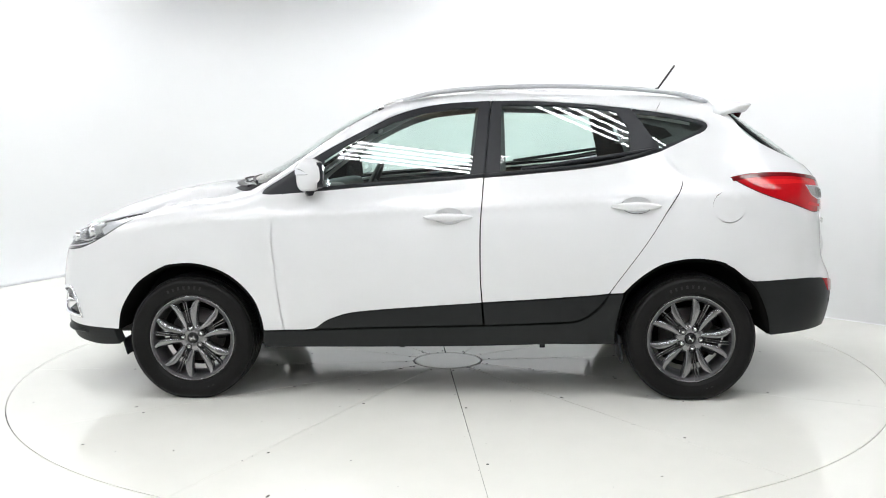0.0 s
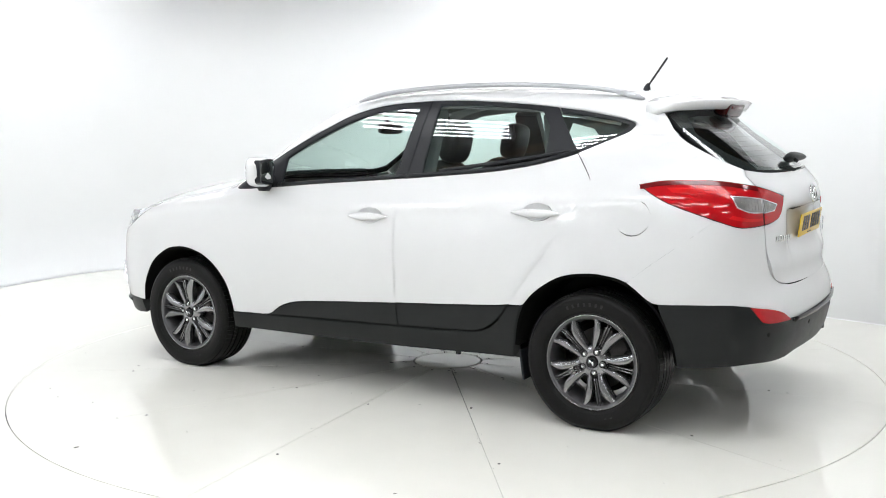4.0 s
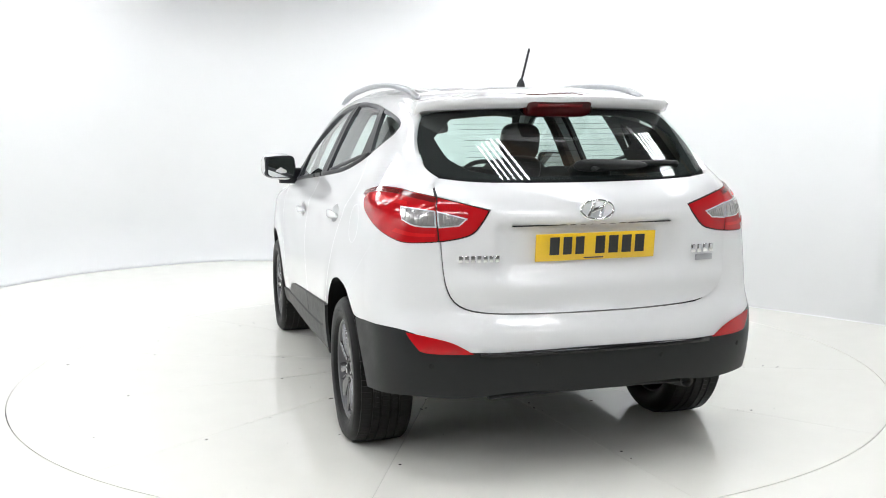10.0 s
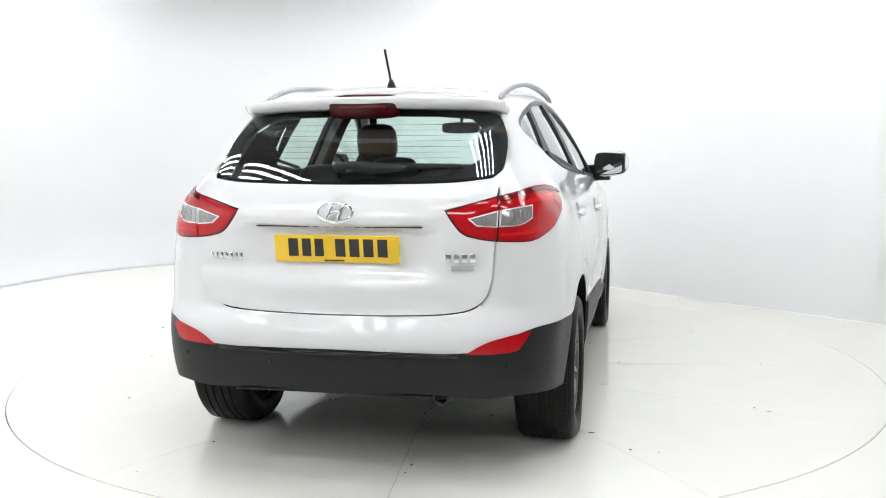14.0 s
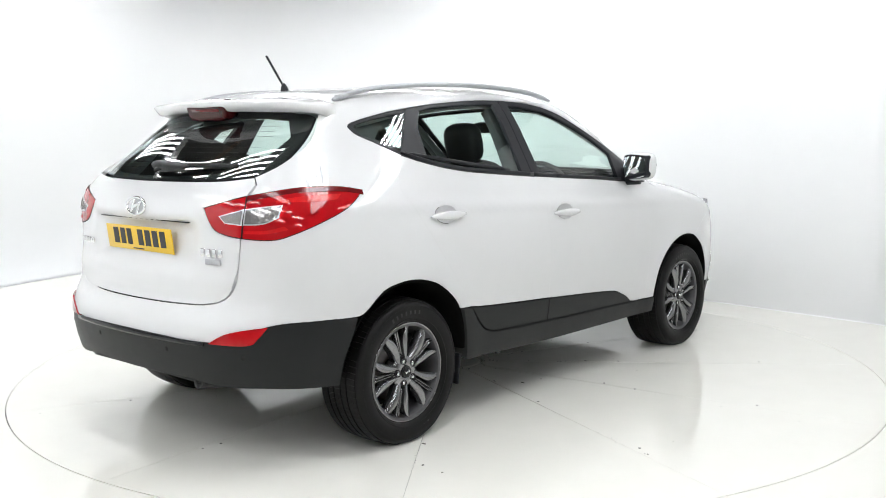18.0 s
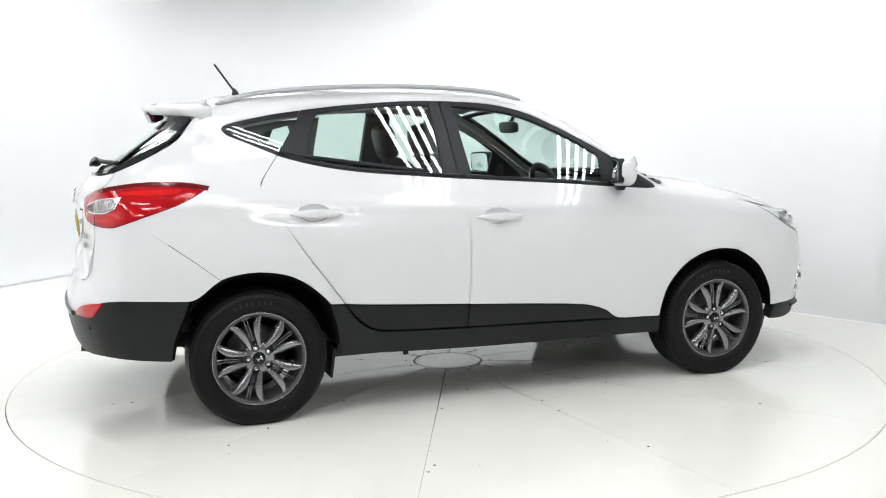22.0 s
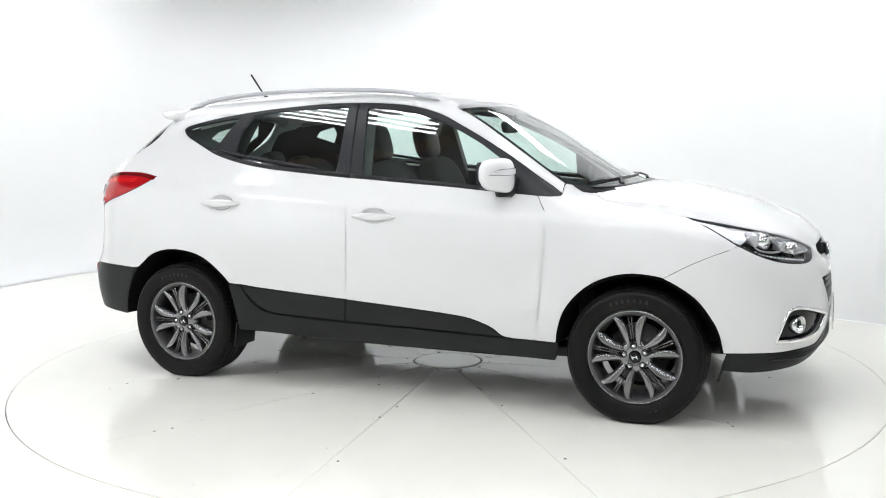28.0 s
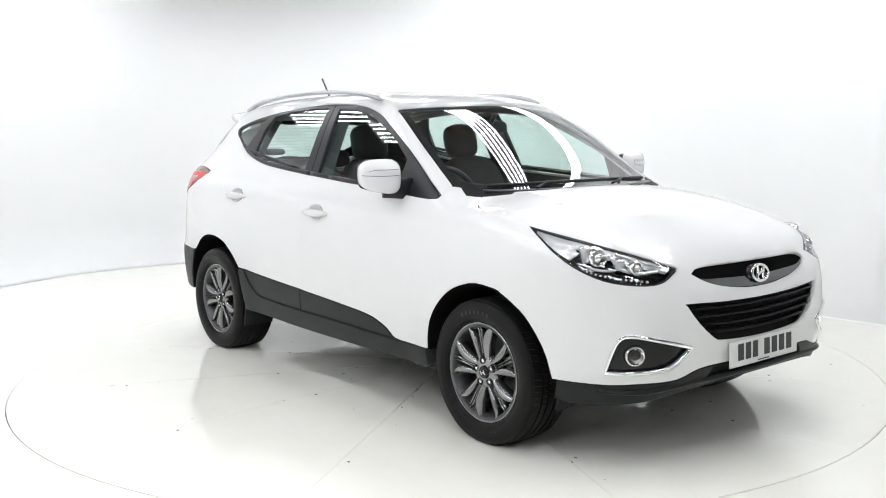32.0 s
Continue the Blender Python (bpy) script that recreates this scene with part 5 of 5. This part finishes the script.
for y0, y1, pv in ((-0.58, 0.08, -0.36), (0.02, 0.60, 0.16)):
    pts = []
    for i in range(9):
        y = y0 + (y1 - y0) * i / 8
        q = top_at(1.125 - 0.32 * y * y, y)
        pts.append((q[0], q[1], q[2] + 0.007))
    w = part("front_wiper", sweep("front_wiper", smooth_path(pts, 3), round_section(0.007, 0.008, 8)), TRIM, car, "black windscreen wiper")
    a = top_at(1.185 - 0.3 * pv * pv, pv)
    m = Vector(pts[4])
    part("wiper_arm", sweep("wiper_arm", smooth_path([(a[0], a[1], a[2] + 0.004), (a[0] - 0.02, (a[1] + m.y) / 2, (a[2] + m.z) / 2 + 0.006), m + Vector((0.008, 0, 0.008))], 5), round_section(0.009, 0.005, 8)), TRIM, w)

ant = part("antenna", sweep("antenna", [(-1.265, 0, 1.64), (-1.372, 0, 1.79)], round_section(0.0055, 0.0055, 8, 1.0), up=(0, 1, 0)), TRIM, car, "black whip antenna on the roof")
part("antenna_base", lathe("antenna_base", [(0.0, 0.036), (0.007, 0.034), (0.017, 0.014), (0.021, 0.0), (0.020, -0.01)], 20, "z"), TRIM, ant, at=pose(-1.262, 0, 1.626, 0, -12, 0))
coil = [(-1.285 - 0.083 * i / 60 + 0.0060 * math.cos(i * 1.26) * 0.82, 0.0060 * math.sin(i * 1.26), 1.668 + 0.116 * i / 60 + 0.006 * math.cos(i * 1.26) * 0.57) for i in range(61)]
part("antenna_coil", sweep("antenna_coil", coil, round_section(0.0016, 0.0016, 5, 1.0)), TRIM, ant)

# ---- underside ----
part("floor_pan", box(2.5, 1.30, 0.05, 0.01, (0, 0, 0.27)), UNDER, car, "dark floor pan")
part("engine_tray", box(0.70, 1.0, 0.05, 0.015, (1.60, 0, 0.31)), UNDER, car)
part("rear_tray", box(0.80, 1.28, 0.08, 0.02, (-1.62, 0, 0.475)), UNDER, car)
part("silencer", pillow("silencer", 0.16, 0.30, 0.085, 0.6), UNDER, car, "dull grey exhaust silencer", at=pose(-1.72, -0.12, 0.48))
part("tailpipe", lathe("tailpipe", [(0.024, 0.0), (0.029, 0.0), (0.029, 0.30), (0.024, 0.30), (0.024, 0.0)], 24), UNDER, car, "short tailpipe", at=pose(-1.83, -0.42, 0.325, 8, 0, 90))
for x in (1.32, -1.32):
    part("axle_beam", sweep("axle_beam", [(x, -0.62, 0.29), (x, 0.62, 0.29)], round_section(0.05, 0.035, 10)), UNDER, car)
for x, y in ((0.2, 0.80), (-0.55, 0.80), (0.2, -0.80), (-0.55, -0.80)):
    part("jack_point", box(0.028, 0.014, 0.02, 0.003, (x, y, 0.272)), UNDER, car)


# ---- wheels ----
R_TYRE, R_RIM = 0.338, 0.228
HUB_Z, HUB_Y = 0.3255, 0.877


def grounded(me):
    """Flattens what would sink under the ground, and lets the side wall bulge a little there."""
    for v in me.vertices:
        if v.co.z < -0.23:
            k = min(1.0, (-0.23 - v.co.z) / 0.10)
            v.co.y += 0.006 * k * math.sin(math.pi * k) * (1 if v.co.y > -0.1 else -1)
        v.co.z = max(v.co.z, -HUB_Z + 0.0006)
    return me


def tread_blocks():
    """Rows of rubber blocks round the tyre, with slanted cuts between them."""
    verts, faces = [], []
    rows = [(-0.001, -0.044, 78, 0.012, 0.3330, R_TYRE - 0.001), (-0.053, -0.081, 88, 0.03, R_TYRE - 0.0008, R_TYRE), (-0.090, -0.125, 88, 0.0, R_TYRE, R_TYRE), (-0.134, -0.162, 88, -0.03, R_TYRE, R_TYRE - 0.0008), (-0.171, -0.214, 78, -0.012, R_TYRE - 0.001, 0.3330)]
    for y0, y1, n, slant, ra, rb in rows:
        for i in range(n):
            a, b = 2 * math.pi * (i + 0.025) / n, 2 * math.pi * (i + 0.975) / n
            k = len(verts)
            for low in (0, 0.006):
                for ang, y, s, r in ((a, y0, 0, ra), (b, y0, 0, ra), (b, y1, slant, rb), (a, y1, slant, rb)):
                    verts.append(((r - low) * math.cos(ang + s), y, (r - low) * math.sin(ang + s)))
            faces += [(k, k + 3, k + 2, k + 1), (k, k + 1, k + 5, k + 4), (k + 1, k + 2, k + 6, k + 5), (k + 2, k + 3, k + 7, k + 6), (k + 3, k, k + 4, k + 7)]
    return mesh_of("tread", verts, faces, False)


def wheel():
    """A dark alloy wheel; its outer face looks along +y. Origin at the hub."""
    R = R_RIM
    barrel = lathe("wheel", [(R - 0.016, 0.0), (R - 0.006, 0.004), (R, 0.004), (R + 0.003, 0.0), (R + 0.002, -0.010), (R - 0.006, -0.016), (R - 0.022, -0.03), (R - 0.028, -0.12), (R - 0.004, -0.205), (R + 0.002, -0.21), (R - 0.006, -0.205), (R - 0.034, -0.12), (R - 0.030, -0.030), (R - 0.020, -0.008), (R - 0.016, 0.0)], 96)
    # shade behind the spokes comes from the barrel's darkened colour
    w = part("wheel", barrel, ALLOY_SHADED, None, "dark grey multi-spoke alloy wheel with a black tyre")
    prof = [(R + 0.001, -0.006), (R + 0.006, 0.006), (R + 0.013, 0.014), (0.254, 0.021), (0.275, 0.0255), (0.298, 0.0245), (0.313, 0.0195), (0.323, 0.011), (0.3275, 0.001), (0.329, -0.012), (0.3300, -0.035), (R_TYRE - 0.0075, -0.050), (R_TYRE - 0.007, -0.09), (R_TYRE - 0.007, -0.125), (R_TYRE - 0.0075, -0.165), (0.3300, -0.180), (0.329, -0.203), (0.3275, -0.216), (0.323, -0.226), (0.313, -0.2345), (0.298, -0.239), (0.275, -0.241), (0.25, -0.236), (R + 0.010, -0.225), (R, -0.211)]
    tyre = part("tyre", grounded(lathe("tyre", prof, 120)), TYRE, w, "black rubber tyre")
    tagged(part("tread", grounded(tread_blocks()), TYRE, tyre, "blocks of the tyre tread"), kind="stuff")
    part("bead_ring", lathe("bead_ring", [(0.2455, 0.0180), (0.2485, 0.0215), (0.252, 0.0202)], 96), TYRE, tyre)
    part("bead_ring", grounded(lathe("bead_ring", [(0.302, 0.0225), (0.305, 0.0250), (0.309, 0.0190)], 96)), TYRE, tyre)
    # lettering stands as plain raised bars on the side wall
    for i in range(7):
        for base in (66, 246):
            a = radians(base + 6.0 * i)
            part("raised_bar", box(0.010, 0.0014, 0.017, 0.0, (0, 0, 0)), RUBBER_MARK, tyre, at=Matrix.Translation((0.278 * math.cos(a), 0.0255, 0.278 * math.sin(a))) @ Euler((0, math.pi / 2 - a, 0)).to_matrix().to_4x4())
    part("rim_lip", lathe("rim_lip", [(R - 0.022, -0.022), (R - 0.016, -0.008), (R - 0.008, 0.0010), (R - 0.003, 0.0050), (R + 0.0012, 0.0056), (R + 0.0044, 0.0), (R + 0.0034, -0.010)], 96), ALLOY, w, "polished grey rim edge")
    part("hub", lathe("hub", [(0.0, -0.010), (0.030, -0.010), (0.036, -0.006), (0.050, -0.007), (0.068, -0.012), (0.080, -0.022), (0.082, -0.06), (0.0, -0.06)], 48), ALLOY, w)
    part("centre_cap", lathe("centre_cap", [(0.0, 0.002), (0.020, 0.001), (0.027, -0.002), (0.0295, -0.010), (0.0295, -0.014)], 32), GLOSS_BLACK, w, "black centre cap with a small badge")
    for pts in ([(-0.014, 0.0025, -0.011), (-0.007, 0.0025, 0.011)], [(0.007, 0.0025, -0.011), (0.014, 0.0025, 0.011)], [(-0.009, 0.0025, -0.002), (0.009, 0.0025, 0.002)]):
        part("cap_mark", sweep("cap_mark", pts, round_section(0.0034, 0.0018, 6, 1.0), up=(0, 1, 0)), CHROME, w)
    turn = curve([(0, 0.17), (0.18, 0.28), (0.42, 0.345), (0.62, 0.345), (0.82, 0.305), (1.0, 0.235)])
    half = curve([(0, 0.0115), (0.2, 0.0130), (0.5, 0.0180), (0.75, 0.0180), (0.9, 0.0130), (1.0, 0.0115)])
    spokes = {}
    for sgn in (1, -1):
        verts, faces = [], []
        m, k = 25, 9
        for i in range(m):
            t = i / (m - 1)
            at_t = lambda v: ((0.050 + (R - 0.057) * v) * math.cos(float(turn(v))), (0.050 + (R - 0.057) * v) * math.sin(float(turn(v))))
            c, e = Vector(at_t(t)), Vector(at_t(min(1, t + 0.02))) - Vector(at_t(max(0, t - 0.02)))
            n2 = Vector((-e.y, e.x)).normalized()
            hw, yf = float(half(t)), -0.013 + 0.011 * math.sin(math.pi * t) + 0.009 * t
            # the flank towards the open window falls away, the one towards the fins stands up
            for u, y in ((-1.12, -0.046), (1.0, -0.046), (1.03, -0.006), (0.90, -0.0005), (0.45, 0.0012), (-0.15, 0.0), (-0.62, -0.0045), (-1.0, -0.013), (-1.10, -0.022)):
                p = c + n2 * (u * hw)
                verts.append((p.x, yf + y, sgn * p.y))
        for i in range(m - 1):
            for j in range(k):
                f = (i * k + j, i * k + (j + 1) % k, (i + 1) * k + (j + 1) % k, (i + 1) * k + j)
                faces.append(f if sgn > 0 else f[::-1])
        spokes[sgn] = mesh_of("spoke", verts, faces)
        fp = [(r, -0.021 + 0.016 * (r / R), sgn * (0.0035 + 0.0045 * (r / R))) for r in (0.066, 0.10, 0.14, 0.18, R - 0.012)]
        spokes[sgn * 2] = sweep("fin", fp, [(-0.0030, -0.026), (0.0030, -0.026), (0.0019, 0.0015), (-0.0019, 0.0015)], up=(0, 1, 0))
    nut = lathe("wheel_nut", [(0.0, 0.004), (0.006, 0.004), (0.0088, 0.001), (0.0095, -0.014)], 6)
    seat = lathe("nut_seat", [(0.0, -0.014), (0.0115, -0.0135), (0.0135, 0.0015), (0.0165, 0.003), (0.0185, -0.010)], 24)
    for k in range(5):
        a0 = 2 * math.pi * k / 5 + math.pi / 2
        for sgn in (1, -1):
            part("spoke", spokes[sgn], ALLOY, w, at=Euler((0, -a0 - math.pi / 5, 0)).to_matrix().to_4x4())
            part("fin", spokes[sgn * 2], ALLOY, w, at=Euler((0, -a0, 0)).to_matrix().to_4x4())
        part("nut_seat", seat, GLOSS_BLACK, w, at=pose(0.054 * math.cos(a0), -0.006, 0.054 * math.sin(a0)))
        part("wheel_nut", nut, CHROME, w, at=pose(0.054 * math.cos(a0), -0.008, 0.054 * math.sin(a0)))
    part("brake_disc", lathe("brake_disc", [(0.05, -0.105), (0.075, -0.095), (0.078, -0.112), (0.145, -0.112), (0.147, -0.116), (0.147, -0.136), (0.05, -0.136)], 56), DISC, w, "worn steel brake disc")
    part("caliper", box(0.075, 0.07, 0.15, 0.015, (-0.135, -0.120, 0.03)), UNDER, w)
    part("valve", sweep("valve", [(R - 0.034, -0.022, 0.02), (R - 0.055, -0.010, 0.02)], round_section(0.004, 0.004, 6, 1.0), up=(0, 0, 1)), TRIM, w)
    part("back_plate", lathe("back_plate", [(0.0, -0.16), (0.17, -0.16), (0.175, -0.15)], 40), DARK, w)
    return w


def upright(w, spin):
    """Keeps the flattened tyre's foot on the ground whatever the wheel's turn."""
    for c in w.children:
        if c.name.split(".")[0] == "tyre":
            c.matrix_basis = pose(0, 0, 0, 0, -spin, 0)


base_wheel = wheel()
base_wheel.parent = car
base_wheel.matrix_basis = pose(1.32, HUB_Y, HUB_Z, 0, 11, 0)
upright(base_wheel, 11)
for x, s, spin in ((-1.32, 1, -25), (1.32, -1, 8), (-1.32, -1, 18)):
    w = copy_thing(base_wheel, pose(x, s * HUB_Y, HUB_Z, 0, spin, 0 if s > 0 else 180))
    upright(w, spin)
# ---- cabin ----
def seat(x, y, lean=22):
    cushion = part("front_seat", pillow("front_seat", 0.27, 0.255, 0.10, 0.5, 24), FABRIC, car, "charcoal cloth front seat", at=pose(x + 0.08, y, 0.62, 0, -6, 0))
    sh = lambda p: (p.x - 0.02 * (p.y / 0.25) ** 2 * -1.0, p.y * (1 - 0.12 * max(0, p.z) / 0.33), p.z)
    part("seat_back", pillow("seat_back", 0.085, 0.25, 0.34, 0.5, 24, shape=sh), FABRIC, cushion, at=pose(-0.30, 0, 0.34, 0, -lean + 6, 0))
    part("headrest", pillow("headrest", 0.06, 0.118, 0.112, 0.6, 20), LEATHER, cushion, at=pose(-0.42, 0, 0.775, 0, -lean + 14, 0))
    for dy in (-0.055, 0.055):
        part("headrest_post", sweep("headrest_post", [(-0.385, dy, 0.62), (-0.415, dy, 0.72)], round_section(0.007, 0.007, 8, 1.0), up=(0, 1, 0)), CHROME, cushion)


seat(0.13, 0.36)
seat(0.13, -0.36)
bench = part("rear_bench", pillow("rear_bench", 0.26, 0.64, 0.10, 0.4, 28), FABRIC, car, "charcoal cloth rear bench", at=pose(-0.78, 0, 0.66))
for y, w in ((0.34, 0.31), (-0.34, 0.31)):
    part("bench_back", pillow("bench_back", 0.08, w, 0.31, 0.42, 24), FABRIC, bench, at=pose(-0.30, y, 0.28, 0, -24, 0))
for y, w, h in ((0.37, 0.112, 0.075), (0.0, 0.111, 0.06), (-0.37, 0.112, 0.075)):
    part("headrest", pillow("headrest", 0.05, w, h, 0.6, 20), LEATHER, bench, at=pose(-0.45, y, 0.52 + (0 if y else 0.05), 0, -15, 0))

dash_pts = [(0.98, 1.02), (0.80, 1.065), (0.66, 1.05), (0.60, 0.99), (0.60, 0.86), (0.68, 0.70), (0.95, 0.70)]
dash = part("dashboard", sweep("dashboard", [(0, y, 0) for y in (-0.74, -0.5, -0.25, 0, 0.25, 0.5, 0.74)], [(x, z) for x, z in dash_pts], up=(0, 0, 1)), DASH, car, "dark grey dashboard with a hooded binnacle")
part("binnacle", pillow("binnacle", 0.13, 0.19, 0.05, 0.6, 20), DASH, dash, at=pose(0.68, -0.36, 1.075, 0, 8, 0))
part("screen_hood", pillow("screen_hood", 0.08, 0.16, 0.035, 0.6, 20), DASH, dash, at=pose(0.70, 0, 1.075))
wm = pose(0.50, -0.37, 1.045, 0, 66, 0)
ringp = [(0.185 * math.cos(2 * math.pi * i / 40), 0.185 * math.sin(2 * math.pi * i / 40), 0) for i in range(40)]
sw = part("steering_wheel", sweep("steering_wheel", ringp, round_section(0.016, 0.015, 8, 1.0), closed=True), LEATHER, car, "black leather steering wheel on the right", at=wm)
part("wheel_boss", pillow("wheel_boss", 0.075, 0.085, 0.03, 0.7, 20), DASH, sw, at=pose(0.0, 0, 0.0))
for a in (90, -90, 180 + 180):
    c, s_ = math.cos(radians(a)), math.sin(radians(a))
    part("wheel_spoke", sweep("wheel_spoke", [(0.05 * c, 0.05 * s_, 0.0), (0.178 * c, 0.178 * s_, 0.0)], round_section(0.022, 0.009, 8), up=(0, 0, 1)), SATIN, sw)
part("column", sweep("column", [(0, 0, -0.02), (0, 0, -0.25)], round_section(0.045, 0.045, 10, 1.0), up=(0, 1, 0)), DASH, sw)
rm = part("rear_view_mirror", pillow("rear_view_mirror", 0.02, 0.125, 0.036, 0.5, 20), TRIM, car, "black interior mirror under the windscreen", at=pose(0.40, 0.0, 1.435, 0, -8, 0))
part("mirror_stem", sweep("mirror_stem", [(0.01, 0, 0.02), (0.05, 0, 0.065)], round_section(0.012, 0.012, 8, 1.0), up=(0, 1, 0)), TRIM, rm)
part("cabin_floor", box(2.6, 1.36, 0.04, 0.0, (-0.3, 0, 0.36)), DARK, car)
part("boot_floor", box(0.85, 1.10, 0.04, 0.0, (-1.55, 0, 0.72)), DARK, car)
part("parcel_shelf", box(0.62, 1.12, 0.02, 0.005, (-1.52, 0, 1.13)), DASH, car, "dark parcel shelf behind the rear bench")
part("bulkhead", box(0.04, 1.40, 0.62, 0.0, (1.02, 0, 0.72)), DARK, car)
part("tunnel", box(1.0, 0.2, 0.3, 0.04, (0.15, 0, 0.55)), DASH, car, "dark centre console")
panel("headlining", [(0.30, -0.50), (0.30, 0.50), (-0.5, 0.53), (-1.40, 0.50), (-1.44, 0.0), (-1.40, -0.50), (-0.5, -0.53)], "top", LINING, car, "light grey headlining", off=-0.045, gap=0, depth=0, step=0.12)
for s in (1, -1):
    mir = s < 0
    panel("pillar_lining", [(0.93, 1.12), (0.80, 1.215), (0.63, 1.325), (0.35, 1.47), (0.10, 1.57), (-0.3, 1.597), (-0.8, 1.575), (-1.35, 1.50), (-1.35, 1.455), (-1.02, 1.515), (-0.68, 1.548), (-0.28, 1.56), (0.08, 1.53), (0.23, 1.487), (0.47, 1.37), (0.63, 1.283), (0.80, 1.165), (0.86, 1.11)], "side", LINING, car, "grey pillar lining", off=-0.045, gap=0, depth=0, step=0.06, mirror=mir)
    panel("post_lining", [(-0.20, 1.56), (-0.35, 1.56), (-0.36, 1.15), (-0.15, 1.15)], "side", DASH, car, "dark centre post lining", off=-0.05, gap=0, depth=0.04, step=0.08, mirror=mir)
    panel("quarter_lining", [(-0.93, 1.52), (-1.03, 1.51), (-1.25, 1.49), (-1.45, 1.455), (-1.55, 1.42), (-1.65, 1.30), (-1.75, 1.18), (-1.75, 1.0), (-1.0, 1.0), (-1.0, 1.26)], "side", LEATHER, car, "dark rear quarter lining with a small window opening", holes=[[(-1.075, 1.345), (-1.255, 1.405), (-1.215, 1.445), (-1.10, 1.475)]], off=-0.055, gap=0, depth=0, step=0.08, mirror=mir)
    panel("front_door_card", [(0.84, 1.10), (-0.23, 1.185), (-0.23, 0.45), (0.80, 0.42)], "side", DASH, car, "dark grey door lining", off=-0.075, gap=0, depth=0, step=0.1, mirror=mir)
    panel("rear_door_card", [(-0.24, 1.185), (-0.80, 1.235), (-1.12, 1.295), (-1.15, 0.95), (-0.90, 0.55), (-0.24, 0.45)], "side", DASH, car, "dark grey door lining", off=-0.075, gap=0, depth=0, step=0.1, mirror=mir)


def motions():
    """The turntable and the car on it turn steadily together."""
    times = [i * 0.4 for i in range(81)]
    spin = lambda t: pose(0, 0, 0, 0, 0, TURN_START + TURN_RATE * t)
    walk(turntable, [(t, spin(t)) for t in times])
    walk(car, [(t, spin(t) @ Matrix.Translation(-OFF_AXIS)) for t in times])


motions()
